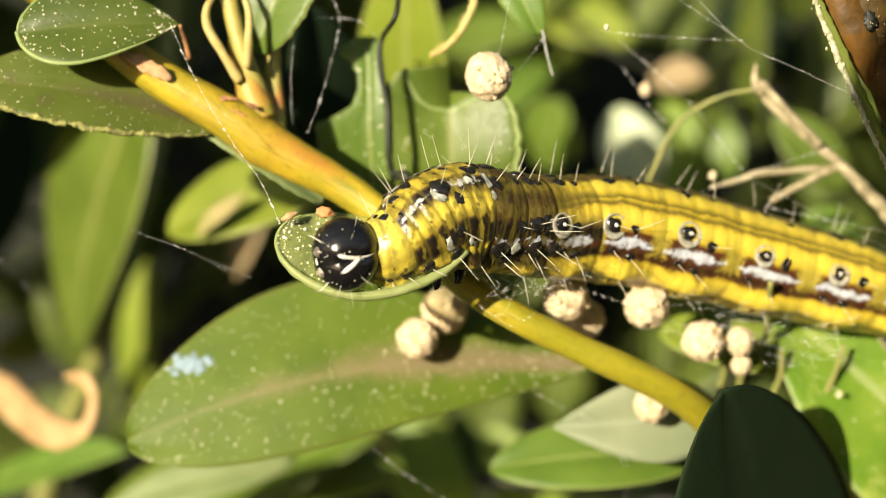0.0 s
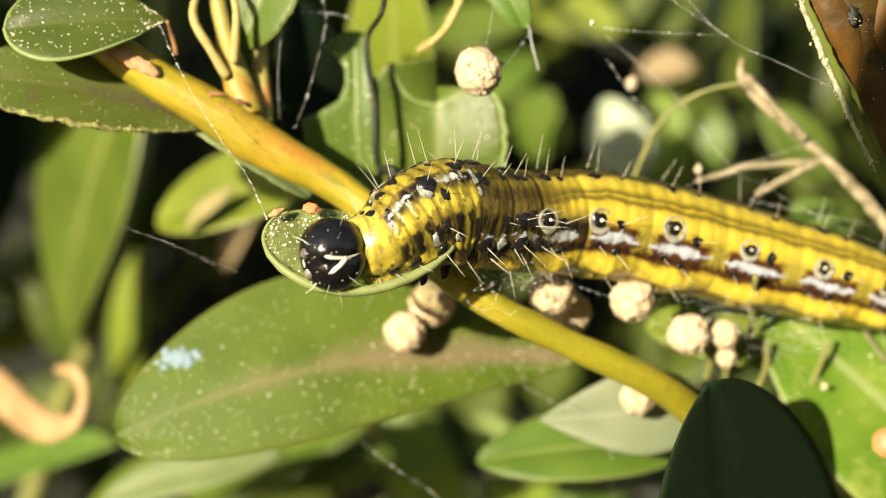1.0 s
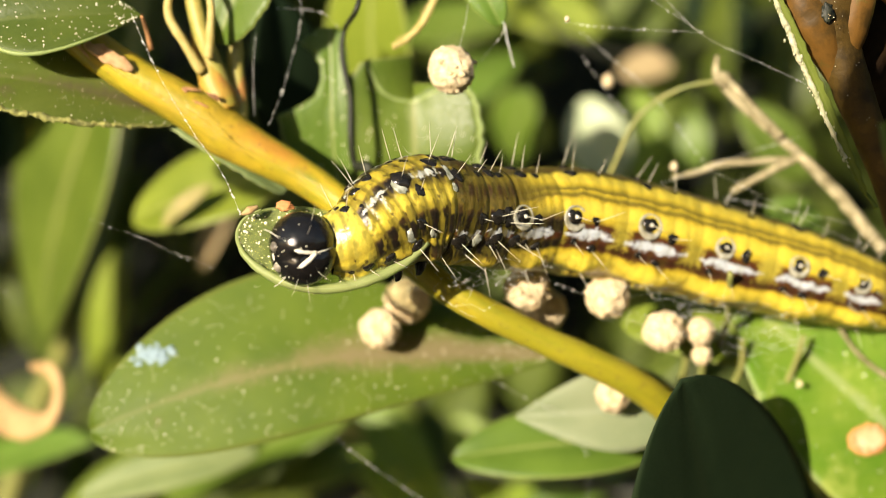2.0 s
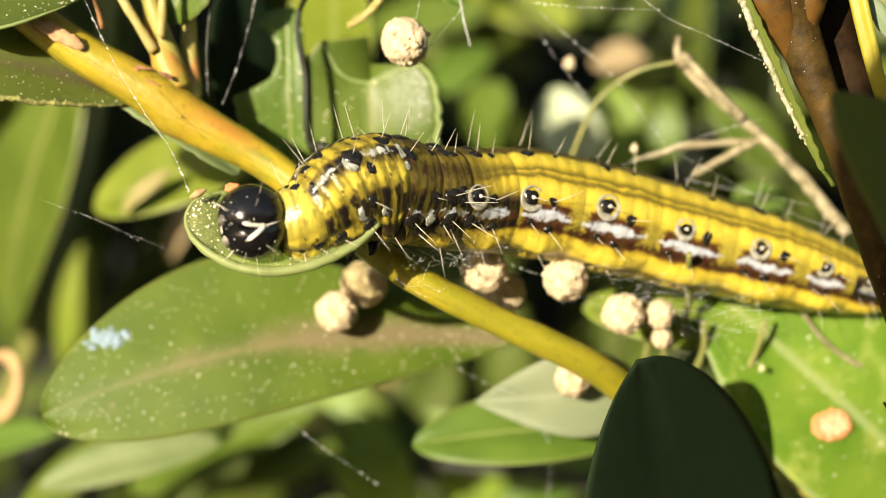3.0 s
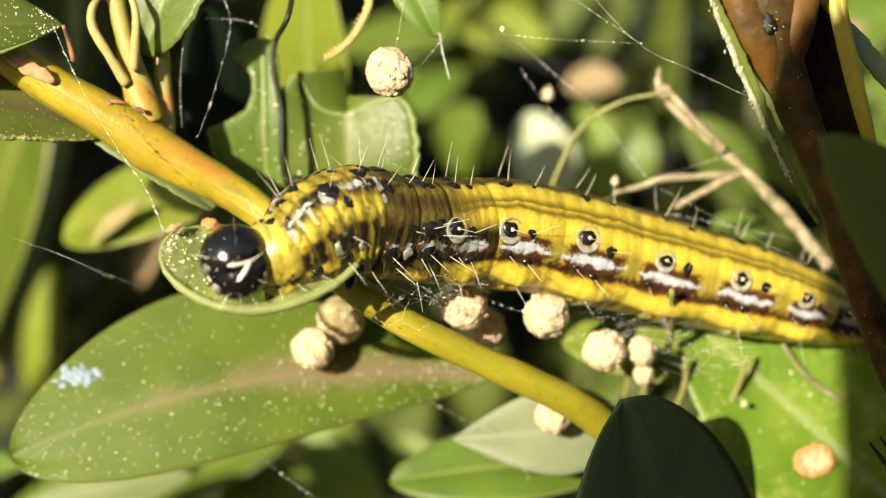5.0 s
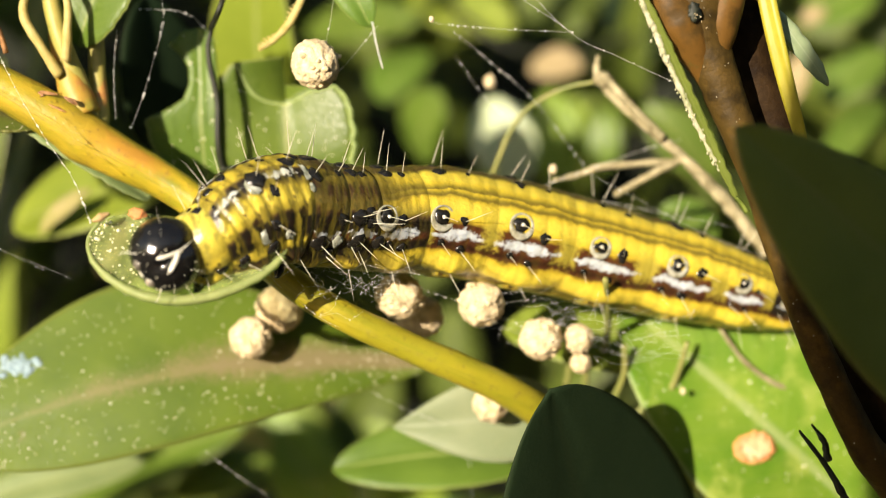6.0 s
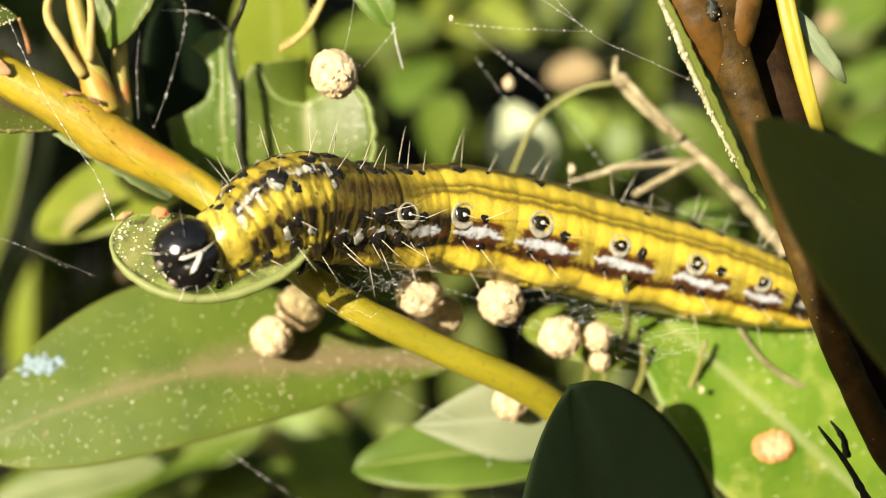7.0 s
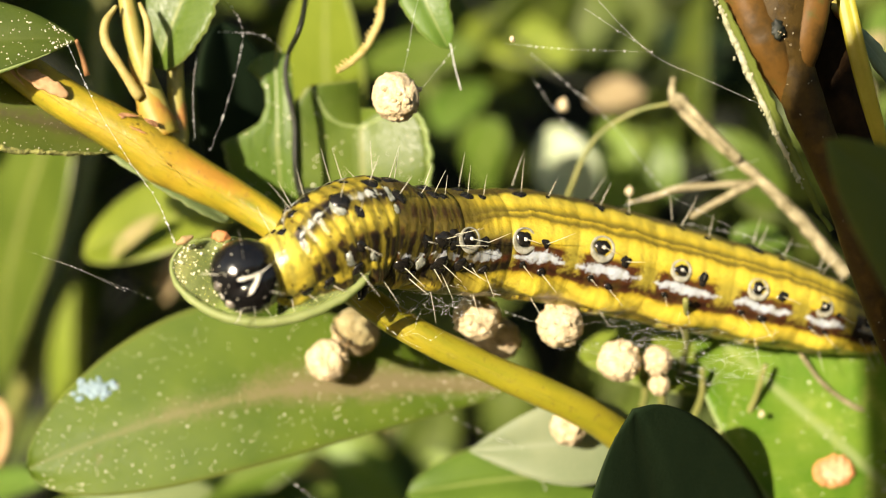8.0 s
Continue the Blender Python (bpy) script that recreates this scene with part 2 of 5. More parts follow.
def twig_material():
    """Green-yellow young bark: streaked along the twig, orange in places, scabbed with dark specks."""
    m, n, l, bs = material("green_twig_bark")
    uv = n.new("ShaderNodeUVMap")
    sep = n.new("ShaderNodeSeparateXYZ")
    l.new(uv.outputs[0], sep.inputs[0])
    at = n.new("ShaderNodeCombineXYZ")
    l.new(calc(n, l, "MULTIPLY", sep.outputs[0], 0.16), at.inputs[0])
    l.new(calc(n, l, "MULTIPLY", sep.outputs[1], 5.0), at.inputs[1])
    st = n.new("ShaderNodeTexNoise")
    st.inputs["Scale"].default_value, st.inputs["Detail"].default_value = 1.6, 5.0
    l.new(at.outputs[0], st.inputs["Vector"])
    big, fine = noise_node(n, l, 0.20, 3), noise_node(n, l, 3.0, 5, 0.65)
    c = ramp(n, l, st.outputs["Fac"], [(0.34, (0.20, 0.20, 0.010)), (0.48, (0.34, 0.28, 0.014)), (0.62, (0.45, 0.33, 0.020))])
    young = ramp(n, l, calc(n, l, "MULTIPLY", sep.outputs[0], 1 / 80), [(0.30, (1, 1, 1)), (0.42, (0.06, 0.06, 0.06))])
    older = ramp(n, l, calc(n, l, "MULTIPLY", sep.outputs[0], 1 / 80), [(0.38, (0, 0, 0)), (0.50, (0.7, 0.7, 0.7))])
    c = mix(n, l, older, c, (0.30, 0.29, 0.016))
    # a rusty streak below the fork
    length = calc(n, l, "SUBTRACT", 1.0, calc(n, l, "DIVIDE", calc(n, l, "ABSOLUTE", calc(n, l, "SUBTRACT", sep.outputs[0], 22.8)), 3.2))
    width = calc(n, l, "SUBTRACT", 1.0, calc(n, l, "DIVIDE", calc(n, l, "ABSOLUTE", calc(n, l, "SUBTRACT", sep.outputs[1], 0.09)), 0.11))
    streak = calc(n, l, "ADD", calc(n, l, "MINIMUM", length, width), calc(n, l, "MULTIPLY_ADD", fine, 0.7, -0.35))
    c = mix(n, l, ramp(n, l, streak, [(0.15, (0, 0, 0)), (0.7, (0.75, 0.75, 0.75))]), c, (0.46, 0.20, 0.03))
    c = mix(n, l, mix(n, l, 1.0, ramp(n, l, big, [(0.46, (0, 0, 0)), (0.62, (0.5, 0.5, 0.5))]), young, "MULTIPLY"), c, (0.38, 0.23, 0.022))
    c = mix(n, l, ramp(n, l, fine, [(0.57, (0, 0, 0)), (0.70, (0.6, 0.6, 0.6))]), c, (0.16, 0.12, 0.03))
    l.new(c, bs.inputs["Base Color"])
    bs.inputs["Roughness"].default_value = 0.42
    bumped(n, l, bs, calc(n, l, "ADD", fine, st.outputs["Fac"]), 0.6, 0.08)
    return m


GREEN = leaf_material("leaf_green", (0.066, 0.120, 0.012), (0.120, 0.190, 0.024), (0.26, 0.30, 0.09))
UNDER = leaf_material("leaf_underside", (0.150, 0.210, 0.075), (0.220, 0.280, 0.110), (0.32, 0.36, 0.15), rough=0.5)
BRIGHT = leaf_material("leaf_young", (0.165, 0.245, 0.022), (0.255, 0.340, 0.038), (0.34, 0.40, 0.12), sheer=0.32)
SPOTTED = leaf_material("leaf_mottled", (0.105, 0.205, 0.012), (0.235, 0.315, 0.034), (0.36, 0.40, 0.16), sheer=0.30, stain=(0.36, 0.40, 0.08), stain_amount=0.09)
DUSTY = leaf_material("leaf_brown_stained", (0.063, 0.099, 0.004), (0.113, 0.152, 0.010), (0.145, 0.160, 0.035), rough=0.5,
                      stain=(0.195, 0.145, 0.080), stain_amount=-0.08, stain_rib=True)
GREYED = leaf_material("leaf_greyed", (0.070, 0.115, 0.014), (0.120, 0.165, 0.030), (0.14, 0.17, 0.05), stain=(0.105, 0.095, 0.042), stain_amount=-0.02, stain_rib=True, reach=0.85)
DUSKY = leaf_material("leaf_dusky", (0.046, 0.078, 0.008), (0.085, 0.118, 0.016), (0.10, 0.13, 0.025), rough=0.45)
PALE = leaf_material("leaf_pale", (0.200, 0.265, 0.135), (0.290, 0.345, 0.195), (0.34, 0.39, 0.25), rough=0.45)
# shaded counterpart of leaf_green: the shade is put into the base colour
SHADED = leaf_material("leaf_shaded", (0.009, 0.019, 0.008), (0.015, 0.027, 0.011), (0.015, 0.025, 0.010), rough=0.6, sheer=0.01, spec=0.08)
OLIVE = leaf_material("leaf_olive", (0.105, 0.150, 0.022), (0.150, 0.195, 0.033), (0.16, 0.19, 0.045), rough=0.5, sheer=0.14, sheer_colour=(0.30, 0.29, 0.04), spec=0.15)
SHEER = leaf_material("leaf_thin", (0.320, 0.390, 0.130), (0.430, 0.490, 0.190), (0.46, 0.52, 0.20), rough=0.35, sheer=0.45)
CRUMB = plain("gnawed_crumbs", (0.10, 0.11, 0.03), (0.44, 0.44, 0.12), 2.2, 0.7, 0.9, 0.12, sheer=0.2)
STRAW = plain("straw_rib", (0.46, 0.36, 0.09), (0.62, 0.52, 0.20), 1.2, 0.6, 0.5, 0.08, sheer=0.25)
FILM = film_material()
YELLOW = leaf_material("leaf_yellow", (0.38, 0.36, 0.06), (0.50, 0.46, 0.12), (0.50, 0.50, 0.14), sheer=0.35,
                       sheer_colour=(0.6, 0.5, 0.04))
GOLDEN = plain("yellow_leaf", (0.40, 0.35, 0.025), (0.52, 0.46, 0.045), 0.5, 0.45, 0.3, 0.05, sheer=0.3)
TAN = plain("dead_leaf", (0.38, 0.23, 0.09), (0.56, 0.39, 0.18), 0.6, 0.7, 0.4, 0.1, sheer=0.15)
PALETAN = plain("pale_dead_leaf", (0.27, 0.20, 0.09), (0.40, 0.32, 0.17), 0.6, 0.7, 0.4, 0.1, sheer=0.15)
WHITISH = leaf_material("leaf_whitish", (0.34, 0.39, 0.20), (0.44, 0.48, 0.29), (0.45, 0.49, 0.30), rough=0.4, sheer=0.15)
TWIG = twig_material()
WOOD = plain("brown_bark", (0.028, 0.017, 0.003), (0.060, 0.036, 0.006), 0.7, 0.62, 0.8, 0.10, spec=0.2, third=(0.095, 0.055, 0.009))
# bark darkened for the shade that the second stem stands in
SHADEWOOD = plain("shaded_bark", (0.012, 0.006, 0.002), (0.032, 0.017, 0.005), 0.9, 0.7, 0.8, 0.10, spec=0.1)
COLLAR = plain("stem_collar", (0.060, 0.034, 0.007), (0.125, 0.062, 0.011), 0.5, 0.55, 0.6, 0.08, spec=0.2, third=(0.075, 0.072, 0.014))
CREAM = plain("cream_rim", (0.30, 0.32, 0.14), (0.66, 0.62, 0.44), 1.6, 0.6, 0.6, 0.08, sheer=0.2)
RUSSET = plain("russet_shoot", (0.36, 0.30, 0.04), (0.44, 0.27, 0.04), 0.6, 0.5, 0.5, 0.08, sheer=0.1, third=(0.46, 0.19, 0.05))
SHOOT = plain("young_shoot", (0.28, 0.27, 0.05), (0.40, 0.34, 0.08), 0.5, 0.5, 0.5, 0.08, sheer=0.1, third=(0.50, 0.22, 0.06))
VINE = plain("green_stalk", (0.14, 0.17, 0.035), (0.28, 0.27, 0.08), 0.6, 0.5, 0.4, 0.05)
SCORCH = plain("scorched_leaf", (0.22, 0.24, 0.05), (0.36, 0.30, 0.12), 0.6, 0.6, 0.3, 0.08, sheer=0.2)
DRY = plain("dry_twig_bark", (0.15, 0.125, 0.055), (0.46, 0.40, 0.23), 1.5, 0.7, 0.8, 0.12)
BLACKENED = plain("blackened_rib", (0.008, 0.010, 0.004), (0.022, 0.026, 0.010), 1.0, 0.6)
FRASS = plain("frass", (0.50, 0.37, 0.19), (0.82, 0.69, 0.44), 2.2, 0.8, 0.8, 0.16)
SILK = plain("silk", (0.72, 0.72, 0.68), (0.85, 0.85, 0.82), 1.0, 0.3, 0.0, 0.01, sheer=0.3)
DUST = plain("dust", (0.74, 0.68, 0.46), (0.86, 0.83, 0.68), 3.0, 0.8)
LIME = plain("pale_blue_crust", (0.18, 0.27, 0.32), (0.31, 0.41, 0.45), 3.0, 0.8, 0.8, 0.1)
CHITIN = plain("black_chitin", (0.004, 0.004, 0.004), (0.012, 0.011, 0.010), 1.4, 0.11, 0.6, 0.05, spec=0.7)
WART = plain("wart_black", (0.006, 0.006, 0.005), (0.020, 0.017, 0.012), 4.0, 0.22, 0.2, 0.03, spec=0.6)
HORN = plain("horn", (0.03, 0.025, 0.018), (0.36, 0.32, 0.25), 2.6, 0.3, 0.5, 0.05)
PATCH = plain("pale_skin_glint", (0.17, 0.18, 0.10), (0.50, 0.52, 0.45), 2.6, 0.18, 0.5, 0.05)
IVORY = plain("ivory_mark", (0.62, 0.58, 0.46), (0.80, 0.77, 0.66), 3.0, 0.35)
RINGWHITE = plain("pale_ring", (0.20, 0.18, 0.10), (0.46, 0.46, 0.38), 3.0, 0.4)
HAIR = plain("seta", (0.62, 0.58, 0.42), (0.80, 0.77, 0.64), 1.0, 0.3, 0.0, 0.01, sheer=0.25)
PEACH = plain("peach_scale", (0.46, 0.24, 0.09), (0.66, 0.43, 0.22), 1.4, 0.7, 0.6, 0.08, sheer=0.1)
SCAB = plain("bark_scab", (0.16, 0.08, 0.03), (0.44, 0.22, 0.08), 1.4, 0.7, 0.6, 0.08)
ORANGE = plain("rust_spot", (0.50, 0.18, 0.05), (0.66, 0.32, 0.12), 1.2, 0.7)
RUST = plain("rust_blotch", (0.62, 0.34, 0.14), (0.76, 0.54, 0.32), 0.9, 0.7)
SOIL = plain("soil", (0.035, 0.026, 0.018), (0.075, 0.055, 0.038), 0.02, 0.9, 0.6, 4.0)
# near-black colour standing for the shade between the leaves
HEDGE_SHADE = plain("hedge_shade", (0.004, 0.006, 0.002), (0.012, 0.016, 0.005), 0.05, 0.9, 0.5, 3.0)


def skin_material(name, stops, patch_at, patch_width, patch_cut, patch_colour=(0.62, 0.64, 0.60), fold=0.3, wander=0.05, edge=0.14, scallop=None, gap=None, rings=0, ring_amount=0.5, front=0.0):
    """Caterpillar skin: bands round the body by the angle from the back, broken pale patches, soft wrinkles."""
    m, n, l, bs = material(name)
    uv = n.new("ShaderNodeUVMap")
    sep = n.new("ShaderNodeSeparateXYZ")
    l.new(uv.outputs[0], sep.inputs[0])
    u, v = sep.outputs[0], sep.outputs[1]
    wob, fine = noise_node(n, l, 0.9, 3), noise_node(n, l, 4.0, 4)
    shift = calc(n, l, "MULTIPLY_ADD", wob, wander, -wander / 2)
    v2 = calc(n, l, "ADD", v, calc(n, l, "ADD", shift, calc(n, l, "MULTIPLY_ADD", fine, 0.02, -0.01)))
    c = ramp(n, l, v2, [(p / 180, k) for p, k in stops])
    if gap:
        # a paler break in the dark band near each joint
        near_joint = calc(n, l, "SUBTRACT", 1.0, calc(n, l, "DIVIDE", calc(n, l, "ABSOLUTE", calc(n, l, "SUBTRACT", calc(n, l, "MODULO", calc(n, l, "ADD", u, 0.56), 1.0), 0.5)), 0.17))
        in_band = calc(n, l, "SUBTRACT", 1.0, calc(n, l, "DIVIDE", calc(n, l, "ABSOLUTE", calc(n, l, "SUBTRACT", v2, 82 / 180)), 20 / 180))
        both = calc(n, l, "ADD", calc(n, l, "MINIMUM", near_joint, in_band), calc(n, l, "ADD", calc(n, l, "MULTIPLY_ADD", fine, 1.7, -0.85), calc(n, l, "MULTIPLY_ADD", wob, 0.8, -0.4)))
        c = mix(n, l, ramp(n, l, both, [(-0.02, (0, 0, 0)), (0.55, (0.85, 0.85, 0.85))]), c, gap)
    blot = noise_node(n, l, 3.2, 4, 0.65)
    inside = calc(n, l, "SUBTRACT", 1.0, calc(n, l, "DIVIDE", calc(n, l, "ABSOLUTE", calc(n, l, "SUBTRACT", v2, patch_at / 180)), patch_width / 180))
    spread = calc(n, l, "ABSOLUTE", calc(n, l, "SUBTRACT", u, 0.42))
    amount = calc(n, l, "SUBTRACT", calc(n, l, "ADD", calc(n, l, "MULTIPLY", inside, 0.55), blot), calc(n, l, "MULTIPLY", calc(n, l, "POWER", spread, 2.0), 1.9))
    c = mix(n, l, ramp(n, l, amount, [(patch_cut, (0, 0, 0)), (patch_cut + edge, (1, 1, 1))]), c, patch_colour)
    if scallop:
        at = n.new("ShaderNodeCombineXYZ")
        l.new(calc(n, l, "MULTIPLY", u, 4.5), at.inputs[0])
        l.new(calc(n, l, "MULTIPLY", v, scallop[0]), at.inputs[1])
        for where, cutoff, tone in ((0.0, 0.455, scallop[1]), (7.3, 0.37, (0.030, 0.012, 0.006))):
            blots = n.new("ShaderNodeTexNoise")
            blots.inputs["Scale"].default_value, blots.inputs["Detail"].default_value = 1.0, 2.5
            move = n.new("ShaderNodeVectorMath")
            move.operation = "ADD"
            move.inputs[1].default_value = (where, where, 0)
            l.new(at.outputs[0], move.inputs[0])
            l.new(move.outputs[0], blots.inputs["Vector"])
            c = mix(n, l, ramp(n, l, blots.outputs["Fac"], [(cutoff - 0.04, (0.9,) * 3), (cutoff + 0.02, (0, 0, 0))]), c, tone)
    if front:
        # the shade behind the thorax, put into the colour, fades along the segment
        dusk = calc(n, l, "ADD", u, calc(n, l, "MULTIPLY_ADD", wob, 0.9, -0.45))
        c = mix(n, l, ramp(n, l, dusk, [(0.0, (front,) * 3), (0.75, (0, 0, 0))]), c, (0.10, 0.075, 0.012))
    if rings:
        # thin olive lines between the folds
        wave = calc(n, l, "MULTIPLY_ADD", calc(n, l, "COSINE", calc(n, l, "MULTIPLY", u, 6.2832 * rings)), 0.5, calc(n, l, "MULTIPLY_ADD", wob, 0.5, 0.25))
        c = mix(n, l, ramp(n, l, wave, [(0.72, (0, 0, 0)), (1.0, (ring_amount,) * 3)]), c, (0.11, 0.085, 0.010))
    # darker creases across the body
    crease = calc(n, l, "SINE", calc(n, l, "MULTIPLY", u, 6.2832 * 3))
    c = mix(n, l, ramp(n, l, calc(n, l, "ADD", calc(n, l, "ADD", calc(n, l, "MULTIPLY", crease, 0.18), calc(n, l, "MULTIPLY_ADD", wob, 0.9, -0.45)), fine), [(0.1, (fold,) * 3), (0.45, (0, 0, 0))]), c, (0.10, 0.085, 0.012))
    l.new(c, bs.inputs["Base Color"])
    bs.inputs["Roughness"].default_value = 0.28
    bs.inputs["Specular IOR Level"].default_value = 0.5
    bs.inputs["Subsurface Weight"].default_value = 0.12
    bs.inputs["Subsurface Radius"].default_value = (1.0, 0.7, 0.2)
    bs.inputs["Subsurface Scale"].default_value = 0.0006
    bumped(n, l, bs, calc(n, l, "ADD", fine, calc(n, l, "MULTIPLY", wob, 2.0)), 0.6, 0.08)
    return m


DUN = (0.075, 0.026, 0.009)
YEL, OLV, BRN, BLK, GRN = (0.60, 0.48, 0.050), (0.25, 0.20, 0.020), (0.060, 0.034, 0.012), (0.012, 0.009, 0.006), (0.36, 0.36, 0.08)
GLD, MUD = (0.53, 0.40, 0.030), (0.13, 0.095, 0.014)
SKIN = skin_material("skin_abdomen", [
    (0, MUD), (7, BRN), (11, OLV), (15, YEL), (27, YEL), (31, GLD), (36, OLV), (39, MUD), (41, GLD), (44, OLV), (47, MUD), (51, GLD), (55, YEL), (65, YEL),
    (72, GLD), (77, DUN), (82, DUN), (96, DUN), (101, (0.030, 0.012, 0.006)), (106, DUN), (110, GLD), (115, YEL), (128, YEL), (133, OLV), (139, MUD), (147, OLV), (160, GRN)], 88, 9, 0.60, (0.50, 0.54, 0.56), 0.30, 0.07, 0.22, None, (0.38, 0.32, 0.040), 5, 0.15)
DIM, MURK, SUNNY = (0.38, 0.30, 0.030), (0.19, 0.145, 0.016), (0.52, 0.42, 0.045)
# own markings, with the thorax's shade painted over the front end
SKIN_MID = skin_material("skin_second_abdomen", [
    (0, MUD), (7, BRN), (11, OLV), (15, YEL), (27, GLD), (34, OLV), (39, MUD), (42, OLV), (47, MUD), (51, GLD), (55, GLD), (61, DIM),
    (67, OLV), (72, BRN), (76, BLK), (84, BLK), (92, DUN), (98, BLK), (106, BLK), (110, GLD), (116, YEL), (128, YEL), (133, OLV), (140, MUD), (147, OLV), (160, GRN)], 87, 9, 0.63, (0.48, 0.52, 0.54), 0.3, 0.08, 0.2, None, None, 5, 0.25, 0.8)
SKIN_TAIL = skin_material("skin_tail", [
    (0, MUD), (8, BRN), (14, OLV), (20, GLD), (32, GLD), (38, MUD), (46, OLV), (54, GLD), (60, OLV), (66, BRN), (72, BLK), (104, BLK), (109, DUN), (114, GLD), (128, YEL), (136, OLV), (160, GRN)],
    88, 7, 0.74, (0.34, 0.37, 0.40), 0.3, 0.08, 0.2, None, None, 5, 0.25)
# dark markings, deepened further by shade put into the skin colours
SKIN_FORE_SHADED = skin_material("skin_fore_shaded", [
    (0, BRN), (8, BRN), (14, MURK), (22, MURK), (28, MUD), (34, BRN), (43, BRN), (49, MUD), (54, MUD), (59, MUD), (62, BRN), (66, BLK), (84, BLK), (90, DUN),
    (96, BLK), (112, BLK), (116, MUD), (122, DIM), (130, OLV), (142, DIM), (160, GRN)], 86, 8, 0.66, (0.50, 0.53, 0.54), 0.3, 0.13, 0.14, (8, (0.08, 0.065, 0.010)), None, 4, 0.6)
SKIN_THORAX = skin_material("skin_thorax", [
    (0, OLV), (4, DIM), (11, DIM), (16, BRN), (19, BLK), (31, BLK), (36, MUD), (40, DIM), (46, SUNNY), (56, SUNNY), (60, DIM), (64, OLV), (67, BRN), (70, BLK), (93, BLK), (97, MUD), (101, SUNNY),
    (107, DIM), (111, BLK), (120, BRN), (125, DIM), (140, GRN)], 25, 8, 0.70, (0.50, 0.52, 0.46), 0.3, 0.09, 0.14, (7, (0.20, 0.16, 0.018)), None, 4, 0.6)
SKIN_NECK = skin_material("skin_neck", [
    (0, (0.44, 0.40, 0.06)), (40, (0.54, 0.46, 0.06)), (70, (0.34, 0.27, 0.03)), (80, YEL), (100, BRN), (110, YEL), (140, GRN)], 30, 25, 0.90, (0.60, 0.55, 0.22), 0.4, 0.12, 0.14, (5, (0.32, 0.27, 0.04)), None, 2, 0.4)

# ---- the large setting ----
g = Geo()
nn = 40
g.grid([[((i / nn - 0.5) ** 3 * 8e6, (j / nn - 0.5) ** 3 * 8e6, -420 + 12 * noise.noise((i * 0.7, j * 0.7, 0))) for i in range(nn + 1)]
        for j in range(nn, -1, -1)], [[(i, j) for i in range(nn + 1)] for j in range(nn + 1)])
solo("ground", g, SOIL, "bare dark soil under the shrub", "ground", kind="structure", at=(0, 0, -420))

# backing sheet, coloured as the shade seen through gaps in the leaves
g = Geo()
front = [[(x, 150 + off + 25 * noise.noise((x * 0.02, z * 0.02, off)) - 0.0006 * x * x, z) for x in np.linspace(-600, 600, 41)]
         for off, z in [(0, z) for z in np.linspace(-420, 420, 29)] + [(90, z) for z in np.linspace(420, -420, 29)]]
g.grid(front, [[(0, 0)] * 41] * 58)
solo("backdrop", g, HEDGE_SHADE, "near-black sheet standing for the shade inside the hedge", "hedge", kind="structure", at=(0, 150, -420))


# ---- the main twig with its leaves ----
def leaf_on(parent, geo, mats, base, stalk, label="", r=0.35, stalk_mat=None):
    """A leaf part with its stalk, joined to the twig at stalk."""
    ob = part("leaf", geo, mats, parent, label)
    if stalk is not None:
        b, s = vec(base), vec(stalk)
        part("petiole", tube([s, (s + b) / 2 + Vector((0, 0.1, 0.1)), b], [r * 1.2, r, r * 0.8], 8, 4), stalk_mat or SHOOT, ob)
    return ob


def specks(blade_geo, nu, nv, count, seed, size=(0.03, 0.08), spread=(0.05, 0.95)):
    """Dust grains lying on a blade's upper face."""
    rnd = random.Random(seed)
    g = Geo()
    m = nv + 1
    for _ in range(count):
        i, j = rnd.randint(int(nu * spread[0]), int(nu * spread[1]) - 1), rnd.randint(1, nv - 2)
        a, b, c = Vector(blade_geo.v[i * m + j]), Vector(blade_geo.v[i * m + j + 1]), Vector(blade_geo.v[(i + 1) * m + j])
        p = a + (b - a) * rnd.random() + (c - a) * rnd.random()
        r = rnd.uniform(*size) * (1.6 if rnd.random() < 0.08 else 1)
        g.join(ball(p, (r, r, r * 0.8), nu=3, nv=5))
    return g


twig = thing("box_twig", (18.74, 9, -15.75), "yellow-green box twig with orange streaks, holding leaves", "twig")
part("stem", tube([(-31.56, -3, 19.07), (-25.66, -2.5, 15.23), (-20.91, -2, 11.59), (-16.42, -1.5, 8.88), (-14.93, -1.2, 7.8), (-13.11, -1, 6.77), (-9.42, -0.8, 4.59), (-2.86, -2.6, -0.64), (2.34, -1.4, -3.45), (8.09, 1, -6.29), (12.33, 4.5, -9.8), (18.74, 9, -15.75), (31.75, 10, -28.04)],
                  [0.95, 1.0, 1.05, 1.25, 1.38, 1.18, 0.94, 0.80, 0.80, 0.9, 1.0, 1.1, 1.4], 20, 10, 0.05, 0.5), TWIG, twig)

big = blade((4.01, 5.8, -5.02), (-23.18, 2, -9.03), 10.0, (-0.10, -0.96, 0.24), fold=-0.05, bend=0.03, sway=0.062, widest=0.60, blunt=0.54, thick=0.35,
            left=[(0, 0.7), (1, 0.85)], right=[(0, 0.8), (0.25, 1.0), (0.5, 1.22), (1, 1.1)], nu=60, nv=24, seed=3, wave=0.25)
big_leaf = leaf_on(twig, big, [DUSTY, UNDER], (4.01, 5.8, -5.02), (6.39, 1.6, -5.53), "broad green leaf with brown dusty midrib", 0.42)
part("dust_specks", specks(big, 60, 24, 560, 5, (0.02, 0.055)), DUST, big_leaf, "pale grains of dust")
